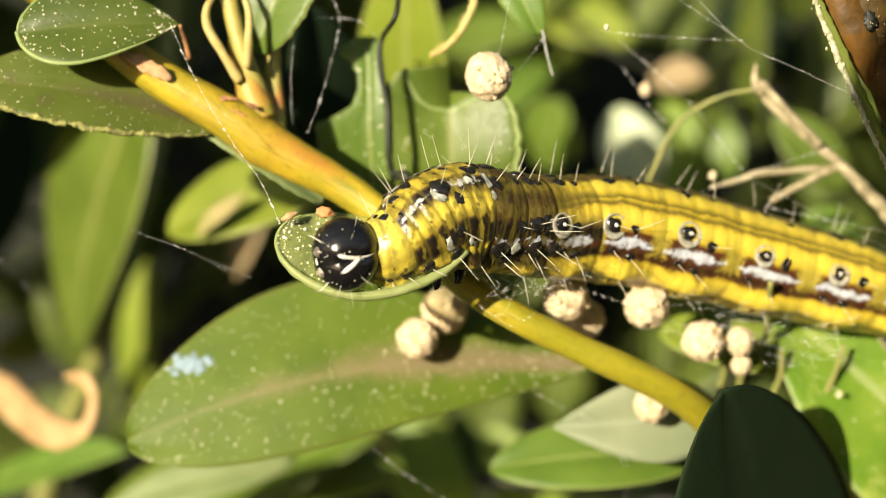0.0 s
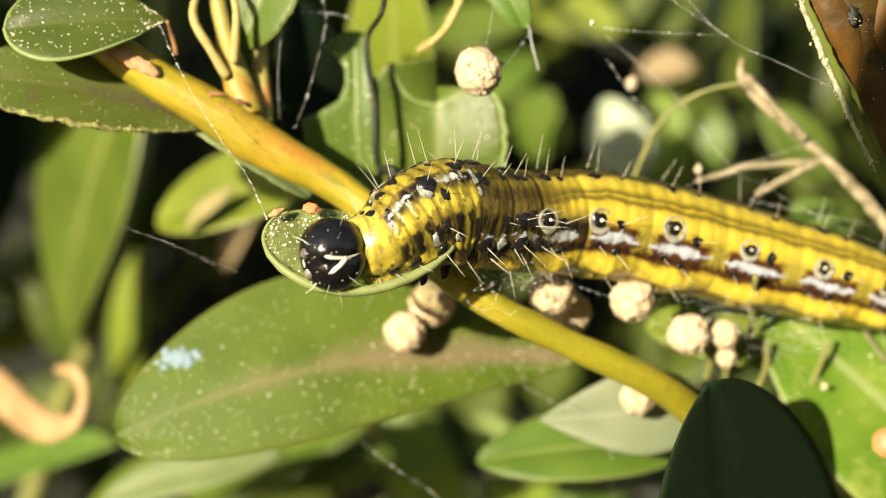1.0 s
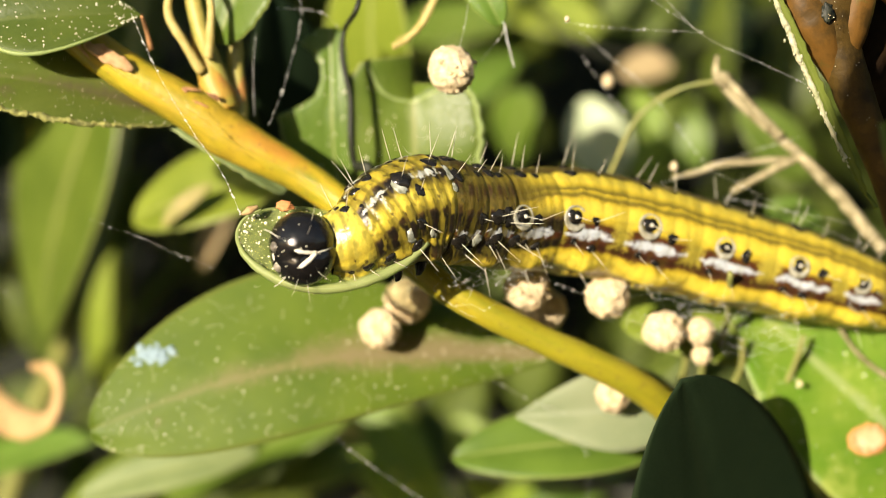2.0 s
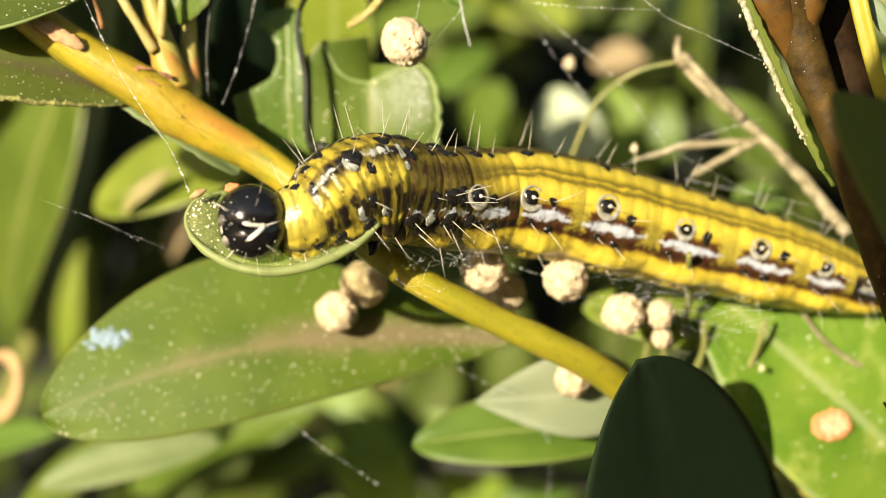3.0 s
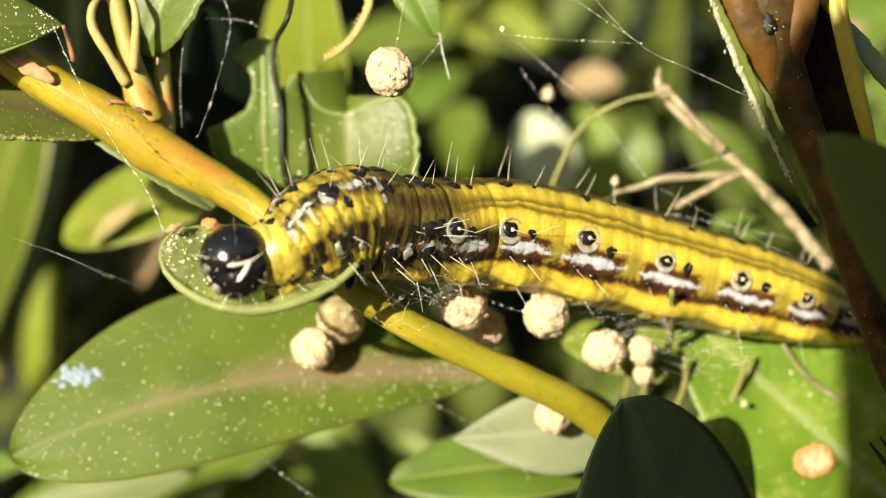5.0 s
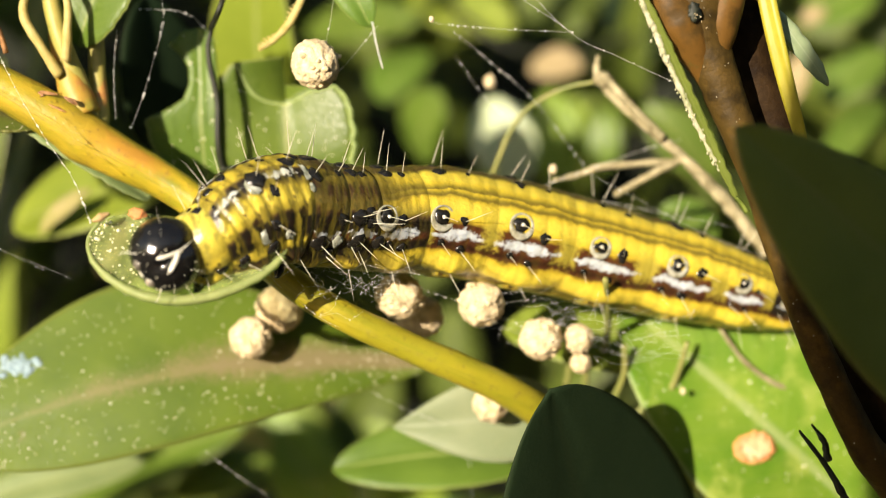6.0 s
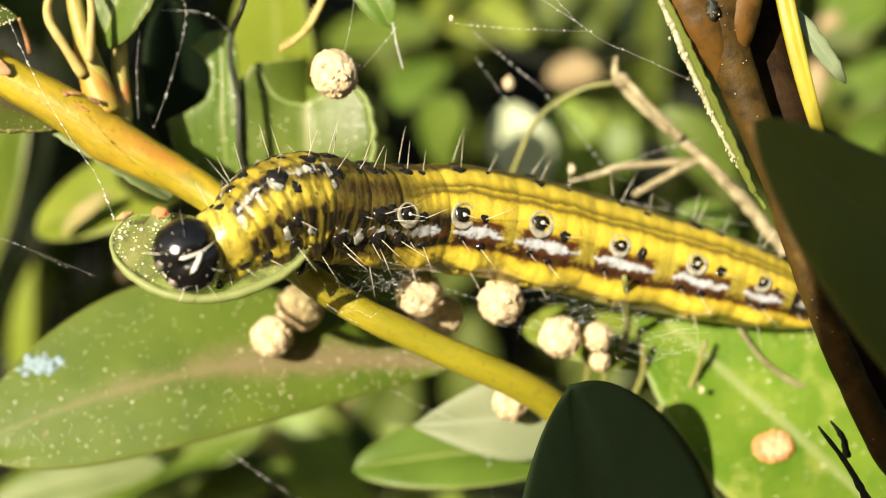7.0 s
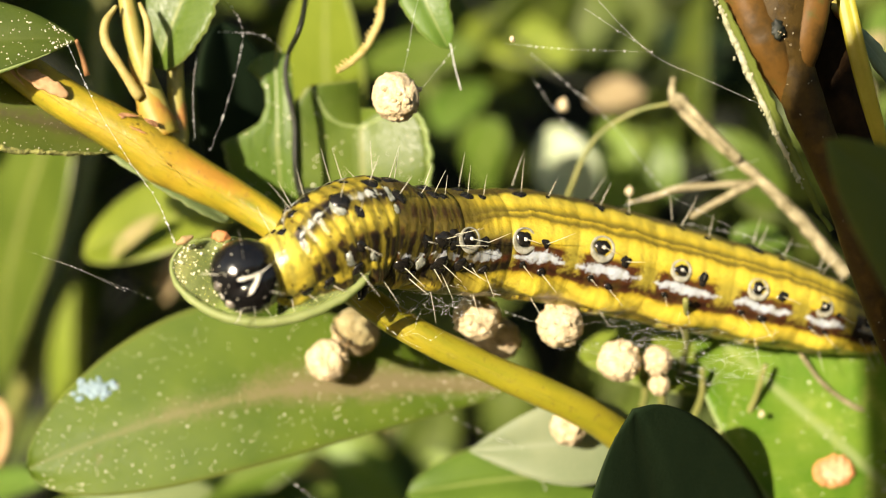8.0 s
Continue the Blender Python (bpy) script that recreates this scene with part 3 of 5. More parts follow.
def on_blade(geo, nu, nv, q):
    """The place of a blade's upper face behind q."""
    top = np.array(geo.v[:(nu + 1) * (nv + 1)])
    k = np.argsort((top[:, 0] - q.x) ** 2 + (top[:, 2] - q.z) ** 2)[:3]
    return Vector((q.x, float(top[k, 1].mean()), q.z))


g = Geo()
rnd = random.Random(8)
for _ in range(60):
    p = on_blade(big, 60, 24, vec((-19.61, 2.3, -4.83)) + Vector((rnd.gauss(0, 0.45), 0, rnd.gauss(0, 0.26))))
    r = rnd.uniform(0.10, 0.24)
    g.join(ball(p, (r * 1.3, r * 0.5, r), nu=5, nv=7, shape=lambda d: 1 + 0.25 * noise.noise(d * 2.3 + p)))
part("crust", g, LIME, big_leaf, "pale bluish crust on the leaf")

# the small thin leaf that is being eaten, cupped towards the light
nib = blade((-3.41, -8.3, 1.85), (-13.37, -8.2, 1.57), 6.0, (-0.05, -0.95, 0.30), fold=0.0, bend=-0.07, cup=0.5, widest=0.55, blunt=0.52, thick=0.30,
            left=[(0, 1), (1, 1)], right=[(0, 0.3), (0.3, 0.3), (0.6, 0.5), (0.8, 0.62), (1, 0.8)], nu=48, nv=18, seed=11, wave=0.1)
nib_leaf = leaf_on(twig, nib, [FILM, FILM], (-3.41, -8.3, 1.85), (-5.66, -1.4, 1.63), "thin pale-green leaf, half eaten, with a thick rim", 0.2)
m = 19
part("rim", tube([nib.v[i * m] for i in (2, 8, 14, 20, 26, 32, 38, 43, 46)] + [nib.v[48 * m]] + [nib.v[i * m + 18] for i in (46, 43, 40)],
                 [0.17, 0.22, 0.26, 0.27, 0.27, 0.26, 0.23, 0.19, 0.14, 0.11, 0.08, 0.06, 0.04], 9, 8, 0.22, 2.2), SHEER, nib_leaf, "thick pale-green rim")
part("dust_specks", specks(nib, 48, 18, 150, 6, (0.03, 0.075), (0.45, 0.98)), DUST, nib_leaf)

part("crumb", ball((-10.9, -8.7, 3.01), (0.42, 0.10, 0.26), nu=14, nv=20, shape=lambda d: 1 + 0.5 * noise.noise(d * 2.6)), ORANGE, nib_leaf, "orange crumb of frass")
part("crumb", tube([(-13.06, -8.7, 2.57), (-12.65, -8.8, 2.74), (-12.27, -8.7, 2.97)], [0.10, 0.22, 0.08], 8, 5, 0.3, 2.0), TAN, nib_leaf, "tan chip on the leaf's edge")

# the two leaves at the upper end of the twig
one = blade((-19.06, -3.6, 13.96), (-27.5, -4.8, 13.38), 4.9, (-0.2, -0.9, 0.3), fold=0.10, bend=0.05, widest=0.60, blunt=0.55, left=[(0, 0.7), (1, 1.1)], right=[(0, 0.9), (1, 1)], nu=40, nv=16, seed=21)
one_leaf = leaf_on(twig, one, [DUSKY, UNDER], (-19.06, -3.6, 13.96), (-18.71, -2.6, 12.22), "rounded green leaf sprinkled with pale dust", 0.13, SCAB)
part("dust_specks", specks(one, 40, 16, 190, 9, (0.025, 0.055)), DUST, one_leaf)
part("rim", tube([one.v[i * 17] for i in range(8, 40, 3)] + [one.v[40 * 17 + j] for j in (0, 8, 16)] + [one.v[i * 17 + 16] for i in (38, 34, 30)], [0.03, 0.09, 0.12, 0.13, 0.12, 0.10, 0.04], 8, 6, 0.2, 1.5), SHEER, one_leaf, "pale rolled rim")
two = blade((-16.84, -0.6, 8.65), (-30.74, -3, 11.11), 5.6, (-0.1, -0.85, 0.5), fold=0.12, bend=0.06, widest=0.52, blunt=0.55, teeth=0.08,
            left=[(0, 0.8), (1, 0.95)], right=[(0, 1), (1, 1)], nu=60, nv=16, seed=23)
two_leaf = leaf_on(twig, two, [GREYED, UNDER], (-16.84, -0.6, 8.65), (-16.11, -0.2, 8.71), "green leaf with a gnawed and browned edge", 0.4)
part("rim", tube([two.v[i * 17] for i in range(6, 59, 2)], [0.05, 0.12, 0.15, 0.13, 0.07], 9, 8, 1.1, 2.6), CRUMB, two_leaf, "gnawed crumbly rim")
part("dust_specks", specks(two, 60, 16, 260, 10, (0.015, 0.035)), DUST, two_leaf)
low = blade((-18.4, -0.8, 8.71), (-11.7, 0.6, 4.56), 1.7, (0.1, -0.8, 0.5), fold=0.2, teeth=0.2, blunt=0.35, nu=40, nv=8, seed=24)
leaf_on(twig, low, [UNDER, UNDER], (-18.4, -0.8, 8.71), None, "withered greyish leaf along the twig")
part("bark_scale", blade((-19.96, -1.6, 10.63), (-22.89, -3.2, 12.92), 1.0, (0, -1, 0.2), thick=0.2, nu=14, nv=6), PEACH, twig, "orange bark scale")

scab = random.Random(77)
for k in range(9):
    p = vec((-16.25, -2.4, 9.46)) + Vector((scab.uniform(-3.4, 1.4), scab.uniform(-0.2, 0.1), 0))
    p.z += -0.55 * (p.x - vec((-16.25, -2.4, 9.46)).x) + scab.uniform(-0.7, 0.8)
    q = p + Vector((scab.uniform(-1.1, -0.4), scab.uniform(-0.2, 0.1), scab.uniform(0.1, 0.8)))
    part("bark_scale", blade(p, q, scab.uniform(0.14, 0.3), (-0.2, -1, 0.3), thick=0.06, teeth=0.5, nu=12, nv=6, seed=k), SCAB, twig, "rust-brown scab of bark")
part("bark_scale", blade((-19.57, -3.2, 11.04), (-22.18, -3.5, 12.47), 0.8, (-0.2, -1, 0.3), thick=0.22, teeth=0.35, blunt=0.4, nu=20, nv=8, seed=5), PEACH, twig, "orange bark scale")

# the shoot that rises from the fork
part("shoot", tube([(-14.83, -0.9, 7.88), (-14.65, -0.8, 8.98), (-15.3, -1.1, 10.98), (-16.11, -1.4, 13.13), (-16.66, -1.2, 15.33), (-17.19, -1, 18.49)], [0.55, 0.58, 0.54, 0.50, 0.47, 0.45], 12, 6, 0.06), SHOOT, twig, "pale young shoot")
part("shoot", tube([(-14.49, -0.6, 7.65), (-14.19, -0.4, 9.01), (-14.43, 0, 11.72), (-14.56, 0.3, 14.29), (-14.67, 0.5, 18.43)], [0.5, 0.50, 0.46, 0.42, 0.40], 12, 6, 0.06), SHOOT, twig, "pale young shoot")
part("bud_scale", tube([(-16.05, -1.8, 11.07), (-16.92, -2.2, 12.57), (-17.73, -2.4, 13.93), (-17.8, -2.3, 15.02), (-17.26, -2, 15.99)], [0.30, 0.27, 0.25, 0.22, 0.10], 10, 7, 0.15), STRAW, twig, "curled straw-coloured bud scale")
part("bud_scale", tube([(-15.66, -2.2, 11.8), (-15.51, -2.4, 13.31), (-15.54, -2.2, 14.88), (-16.03, -2, 16.14)], [0.28, 0.25, 0.21, 0.10], 10, 7, 0.15), STRAW, twig, "curled straw-coloured bud scale")
part("shoot_base", tube([(-14.99, -1, 9.01), (-15.55, -1, 10.73), (-15.98, -1, 12.14), (-16.36, -1, 13.55)], [1.05, 0.80, 0.64, 0.48], 16, 8, 0.10, 0.8), RUSSET, twig, "rusty swollen foot of the shoots")
shoot_leaf = blade((-15.42, -0.2, 12.84), (-12.47, -0.4, 19.31), 4.6, (-0.2, -0.9, 0.3), teeth=0.10, blunt=0.45, nu=50, nv=12, seed=31)
leaf_on(twig, shoot_leaf, [GREEN, UNDER], (-15.42, -0.2, 12.84), None, "bright leaf with a gnawed edge")

# the leaf low in front, its shade put into a near-black base colour
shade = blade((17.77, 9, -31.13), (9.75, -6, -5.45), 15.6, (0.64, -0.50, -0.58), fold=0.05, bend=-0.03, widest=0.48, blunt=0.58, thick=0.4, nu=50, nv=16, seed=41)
leaf_on(twig, shade, [SHADED, SHADED], (18.11, 9, -31.14), (31.75, 10, -28.04), "smooth leaf, near-black for its shaded face", 0.4)

# ---- the caterpillar ----
cat = thing("caterpillar", (-5.66, -1.4, 1.26), "yellow and black caterpillar with white hairs, gnawing a leaf", "caterpillar")
AXIS = smooth_path([(-8.72, -8.6, 1.5), (-7.23, -8.2, 1.91), (-5.58, -7.3, 2.96), (-3.77, -6, 3.48), (-1.76, -4.4, 3.18), (0.94, -2.4, 2.95), (4.47, -0.6, 2.83), (8.88, 1, 1.99),
                    (13.45, 2.3, 0.87), (18.43, 3.2, -0.35), (21.82, 3.7, -1.33), (24.52, 4.1, -2.09), (26.7, 4.3, -2.58)], 12)
ARC = np.r_[0, np.cumsum([(b - a).length for a, b in zip(AXIS, AXIS[1:])])]
RADII = [1.50, 2.02, 2.66, 2.78, 2.70, 2.80, 2.98, 3.00, 2.86, 2.62, 2.15, 1.45, 0.55]
BACK = [30, 46, 56, 62, 68, 72, 75, 75, 76, 77, 78, 78, 78]


def along(s):
    """Place, tangent, side to the light, up and radius at arc length s; and the angle at which the back lies."""
    s = min(max(s, 0.0), ARC[-1])
    i = min(int(np.searchsorted(ARC, s, "right")) - 1, len(AXIS) - 2)
    k = (s - ARC[i]) / (ARC[i + 1] - ARC[i])
    p = AXIS[i].lerp(AXIS[i + 1], k)
    a, b = AXIS[max(i - 2, 0)], AXIS[min(i + 3, len(AXIS) - 1)]
    t = (b - a).normalized()
    e1 = Vector((0, -1, 0))
    e1 = (e1 - t * e1.dot(t)).normalized()
    x = (i + k) / 12
    return p, t, e1, e1.cross(t), float(np.interp(x, range(13), RADII)), float(np.interp(x, range(13), BACK))


def skin_point(s, phi, lift=0.0, side=1):
    """On the skin at arc length s, phi degrees down from the back on the near (1) or far (-1) flank; and the way out."""
    p, t, e1, e2, r, back = along(s)
    a = radians(back - side * phi)
    d = e1 * math.cos(a) + e2 * math.sin(a)
    return p + d * (r + lift), d, t


# where each segment begins, by stations of the axis
STATION = [0.0, 1.05, 2.05, 3.05, 3.9, 4.55, 5.45, 6.42, 7.40, 8.38, 9.35, 10.3, 11.3, 12.0]
STARTS = [float(np.interp(x * 12, range(len(ARC)), ARC)) for x in STATION]
segments = []
for k in range(13):
    s0, s1 = STARTS[k], STARTS[k + 1]
    folds = 1 if k == 0 else 4 if k < 5 else 5
    rows, uvs = [], []
    steps, sides = 30, 56
    for i in range(steps + 1):
        u = i / steps
        s = s0 + (s1 - s0) * u
        p, t, e1, e2, r, back = along(s)
        row, uv = [], []
        for j in range(sides):
            th = 2 * math.pi * j / sides
            d = e1 * math.cos(th) + e2 * math.sin(th)
            phi = abs((math.degrees(th) - back + 180) % 360 - 180)
            f = 1.0 - (0.022 if k < 5 else 0.012) * abs(2 * u - 1) ** 4 + (0.022 if k < 3 else 0.008) * (0.5 - 0.5 * math.cos(2 * math.pi * folds * u))
            f += (0.01 + 0.15 * math.sin(math.pi * u) ** 2) * math.exp(-((phi - 124) / 14) ** 2) - 0.05 * math.exp(-((phi - 103) / 8) ** 2)
            f -= 0.03 * math.exp(-((phi - 140) / 8) ** 2)
            f += 0.018 * noise.noise((p + d * r) * 0.9)
            row.append(p + d * r * f)
            uv.append((u, phi / 180))
        rows.append(row)
        uvs.append(uv)
    skin = SKIN_NECK if k == 0 else SKIN_THORAX if k in (1, 2) else SKIN_FORE_SHADED if k in (3, 4) else SKIN_MID if k == 5 else SKIN if k < 11 else SKIN_TAIL
    segments.append(part("body_segment", Geo().grid(rows, uvs, closed=True, caps=k == 12), skin, cat,
                         "yellow ringed thorax" if k < 3 else ""))


def dome(p, d, t, r, high, sides=16, rings=4):
    """A low round bump standing on the skin."""
    b = d.cross(t).normalized()
    t = b.cross(d)
    rows = []
    for i in range(rings + 1):
        a = math.pi / 2 * i / rings * 0.99
        rows.append([p + (t * math.cos(2 * math.pi * j / sides) + b * math.sin(2 * math.pi * j / sides)) * r * math.cos(a)
                     * (1 + 0.45 * noise.noise((math.cos(2 * math.pi * j / sides) * 1.3 + p.x, math.sin(2 * math.pi * j / sides) * 1.3 + p.z, p.y)))
                     + d * (high * math.sin(a) - 0.08) for j in range(sides)])
    return Geo().grid(rows, [[(0, 0)] * sides] * (rings + 1), closed=True, caps=True)


def hoop(p, d, t, r, w, sides=20):
    """A soft ring lying on the skin round a bump, thicker on its lower side."""
    b = d.cross(t).normalized()
    t = b.cross(d)
    rows = []
    for j in range(sides + 1):
        a = 2 * math.pi * j / sides
        o = t * math.cos(a) + b * math.sin(a)
        v = w * (0.62 - 0.38 * math.sin(a)) * (1 + 0.4 * noise.noise(p + o * 1.4))
        rows.append([p + o * (r + v * math.cos(q)) + d * (v * 0.32 * math.sin(q)) for q in (0, 1.05, 2.1, 3.14, 4.19, 5.24)])
    return Geo().grid(rows, [[(0, 0)] * 6] * (sides + 1), closed=True)


def seta(p, way, length, r=0.034, sag=0.15, rnd=random):
    q = way.normalized()
    side = Vector((rnd.uniform(-1, 1), rnd.uniform(-1, 1), rnd.uniform(-1, 1))) * sag * length * 0.5
    return tube([p, p + q * length * 0.5 + side * 0.4, p + q * length + side], [r, r * 0.8, r * 0.25], 5, 4)


rnd = random.Random(4)
# (share along the segment, degrees from the back, size, ring, hair length)
SPOTS = [(0.30, 10, 0.42, 0, 1.9), (0.66, 14, 0.34, 0, 1.6), (0.30, 67, 0.47, 1, 1.6), (0.62, 72, 0.36, 0, 2.3), (0.50, 104, 0.30, 0, 1.9), (0.22, 100, 0.2, 0, 1.2), (0.55, 136, 0.14, 0, 1.8)]
CHEST = [(0.40, 8, 0.34, 0, 2.2), (0.58, 40, 0.46, 1, 2.3), (0.80, 62, 0.34, 0, 2.2), (0.42, 92, 0.36, 0, 1.9), (0.62, 116, 0.46, 0, 1.9), (0.70, 140, 0.24, 0, 1.6)]
NECK = [(0.62, 34, 0.30, 0, 2.0), (0.40, 48, 0.22, 0, 1.8), (0.75, 66, 0.34, 0, 1.9), (0.6, 100, 0.30, 0, 1.5)]

def wart(k, p, d, t, size, hair, ringed=False, lean=(0, 0, 0)):
    """A black wart with its hair, on segment k."""
    part("wart", dome(p, d, t, size, size * 0.5), WART, segments[k], "glossy black wart")
    if ringed:
        part("ring", hoop(p + d * 0.02, d, t, size * 1.24, size * 0.42), RINGWHITE, segments[k], "pale ring round a wart")
        # small ivory dome as the glint on the wart
        part("wart_glint", dome(p + d * size * 0.5, d, t, size * 0.24, size * 0.2, 8, 3), IVORY, segments[k])
    way = d + vec(lean) + Vector((rnd.uniform(-0.35, 0.35), rnd.uniform(-0.2, 0.2), rnd.uniform(-0.3, 0.3)))
    if hair:
        part("seta", seta(p + d * size * 0.4, way, hair * rnd.uniform(0.65, 1.05), 0.022, rnd=rnd), HAIR, segments[k], "stiff white hair")


for k in range(12):
    s0, s1 = STARTS[k], STARTS[k + 1]
    for side in (1, -1):
        for share, phi, size, ringed, hair in NECK if k == 0 else CHEST if k < 3 else SPOTS:
            if side < 0 and phi > 95 or side > 0 and k < 4:
                continue
            if ringed or phi == 72:
                share -= 0.20 if k == 5 else 0.10 if k == 6 else 0
                phi += 3 if k == 6 else 0
            p, d, t = skin_point(s0 + (s1 - s0) * (share + rnd.uniform(-0.03, 0.03)), phi + rnd.uniform(-2, 2), -0.02, side)
            size = size * rnd.uniform(0.9, 1.1) * (0.75 if k > 9 else 1)
            wart(k, p, d, t, size, hair if side > 0 or share < 0.5 else 0, ringed and k > 4, (0.3, -0.2, -0.4) if phi > 85 else (0, 0, 0))


def wart_near(q, size, hair=1.8, ringed=False, lean=(0, 0, 0), shift=0.0):
    """A wart on the near flank of the fore body, beside q."""
    q = vec(q)
    s = min(np.linspace(0, ARC[-1], 400), key=lambda a: (along(a)[0].x - q.x) ** 2 + (along(a)[0].z - q.z) ** 2)
    p, t, e1, e2, r, back = along(s)
    up = max(-0.98, min(0.98, (q - p).dot(e2) / r))
    d = e1 * math.sqrt(1 - up * up) + e2 * up
    k = max(0, min(12, int(np.searchsorted(STARTS, s, "right")) - 1))
    wart(k, p + d * (r * 0.985), d, t, size, hair, ringed, lean)


COLLAR_WARTS = (((-8, -9, 3.27), 0.36, 1.6), ((-7.44, -9, 3.13), 0.26, 0), ((-7.87, -8, 4.93), 0.3, 1.9), ((-6.82, -8, 0.26), 0.34, 1.3), ((-7.53, -8, 0.09), 0.28, 1.2),
                      ((-7.02, -8, 4.82), 0.42, 2.0), ((-5.83, -7, 5.8), 0.36, 2.2), ((-5.96, -8, 4.45), 0.62, 2.0), ((-5.25, -8, 3.82), 0.44, 2.2), ((-4.96, -8, 2.11), 0.40, 1.8),
                      ((-5.68, -8, 0.6), 0.48, 1.6))
THORAX_WARTS = (((-4.73, -7, 1.04), 0.42, 1.9), ((-4.42, -7, 5.66), 0.55, 2.3), ((-3.86, -6, 6.1), 0.46, 2.2), ((-3.36, -6, 5.23), 0.46, 1.8), ((-2.98, -5, 6.09), 0.5, 2.2),
                      ((-3.3, -6, 1.93), 0.58, 2.4), ((-3.77, -6, 1.05), 0.4, 2.3), ((-2.78, -5, 1.36), 0.46, 2.4), ((-2.37, -6, 3.24), 0.38, 2.2), ((-1.97, -4, 5.47), 0.4, 1.4), ((-1.01, -5, 3.43), 0.46, 2.4),
                      ((-1.45, -5, 1.95), 0.5, 2.4), ((-0.42, -4, 1.82), 0.45, 2.4))
for q, size, hair in COLLAR_WARTS + THORAX_WARTS:
    wart_near(q, size * 0.95, hair * 0.85, lean=(0.6, -0.2, -0.35) if q[2] < 3 and q[0] > -5.5 else (0, 0, 0.1))

# pale skin patches between the fore body's warts, their wet glints painted in
for q, size in (((-6.05, -8, 4.02), 0.40), ((-6.5, -8, 3.39), 0.26), ((-5.13, -8, 1.51), 0.34), ((-3.93, -7, 5.17), 0.40), ((-4.5, -7, 5.17), 0.26), ((-3.72, -7, 4.5), 0.2), ((-2.48, -5, 2.04), 0.30), ((-4.39, -7, 1.76), 0.26)):
    q = vec(q)
    s = min(np.linspace(0, ARC[-1], 400), key=lambda a: (along(a)[0].x - q.x) ** 2 + (along(a)[0].z - q.z) ** 2)
    p, t, e1, e2, r, back = along(s)
    up = max(-0.98, min(0.98, (q - p).dot(e2) / r))
    d = e1 * math.sqrt(1 - up * up) + e2 * up
    k = max(0, min(12, int(np.searchsorted(STARTS, s, "right")) - 1))
    b = d.cross(t).normalized()
    turn = Matrix((t, b, d)).transposed()
    part("pale_patch", ball(p + d * (r * 0.99), (size * 0.9, size * 1.25, 0.035), turn, 10, 22, lambda v: 1 + 0.5 * noise.noise(v * 2.0 + q)), PATCH, segments[k], "bluish-white patch of skin with its glint painted in")

# legs: three black pairs at the front, soft stumps along the belly
for k in (0, 1, 2):
    for side in (1, -1):
        p, d, t = skin_point((STARTS[k] + STARTS[k + 1]) / 2, 150, -0.3, side)
        part("leg", tube([p, p + d * 0.5 - t * 0.2, p + d * 0.8 - t * 0.4, p + d * 0.9 - t * 0.6], [0.40, 0.32, 0.2, 0.05], 10, 5), WART, segments[k], "short black jointed leg")
for k in (6, 7, 8, 9):
    for side in (1, -1):
        p, d, t = skin_point((STARTS[k] + STARTS[k + 1]) / 2, 160, -0.8, side)
        part("proleg", tube([p, p + d * 0.6, p + d * 0.85], [1.25, 1.0, 0.7], 14, 5, 0.06), SKIN, segments[k], "soft yellow-green stump leg")

# the head: two glossy lobes, a white forked seam, jaws
HEAD = vec((-9.50, -9.7, 1.53))
fwd = Vector((-0.95, -0.22, -0.20)).normalized()
face = Vector((-0.15, -0.94, -0.26))
face = (face - fwd * face.dot(fwd)).normalized()
HT = Matrix((fwd.cross(face), fwd, face)).transposed()


def head_shape(d):
    k = 1 - 0.10 * math.exp(-(d.x / 0.13) ** 2) * max(0.0, d.z + 0.25 - 0.5 * max(d.y, 0)) - 0.16 * max(0, d.y - 0.35) * (1 - abs(d.x))
    return k + 0.012 * noise.noise(d * 7)


HR = (1.89, 1.82, 1.70)
head = part("head", ball(HEAD, HR, HT, 30, 40, head_shape), CHITIN, cat, "glossy black head with a white forked seam", pivot=HEAD)


def on_head(x, y, lift=0.03):
    """On the face at x across and y towards the jaws, as shares of the radii."""
    d = Vector((x, y, math.sqrt(max(0.02, 1 - x * x - y * y))))
    k = head_shape(d)
    return HEAD + HT @ Vector((d.x * HR[0] * k, d.y * HR[1] * k, d.z * HR[2] * k)) + HT @ d * lift


part("seam", tube([on_head(0, -0.90), on_head(0, -0.6), on_head(0.02, -0.22)], [0.02, 0.03, 0.06], 8, 6, flat=0.4), IVORY, head, "white seam")
part("seam", tube([on_head(0.02, -0.26), on_head(0.10, 0.04), on_head(0.17, 0.24), on_head(0.20, 0.34)], [0.085, 0.11, 0.10, 0.04], 8, 6, 0.2, 3.0, flat=0.4), IVORY, head, "white seam")
part("seam", tube([on_head(0.02, -0.26), on_head(-0.12, -0.02), on_head(-0.22, 0.20), on_head(-0.26, 0.30)], [0.10, 0.13, 0.11, 0.04], 8, 6, 0.2, 3.0, flat=0.4), IVORY, head, "white seam")
part("lip", ball(on_head(0, 0.95, -0.1), (0.34, 0.14, 0.12), HT, 10, 14), IVORY, head, "pale upper lip")
for x in (-0.32, 0.32):
    part("jaw", ball(on_head(x, 0.86, -0.18), (0.30, 0.34, 0.30), HT, 10, 14, lambda d: 1 + 0.12 * noise.noise(d * 4)), HORN, head, "mottled horny jaw")
    part("feeler", tube([on_head(x * 1.7, 0.66), on_head(x * 1.9, 0.72, 0.35), on_head(x * 1.9, 0.76, 0.6)], [0.03, 0.02, 0.012], 7, 4), IVORY, head, "tiny pale feeler")
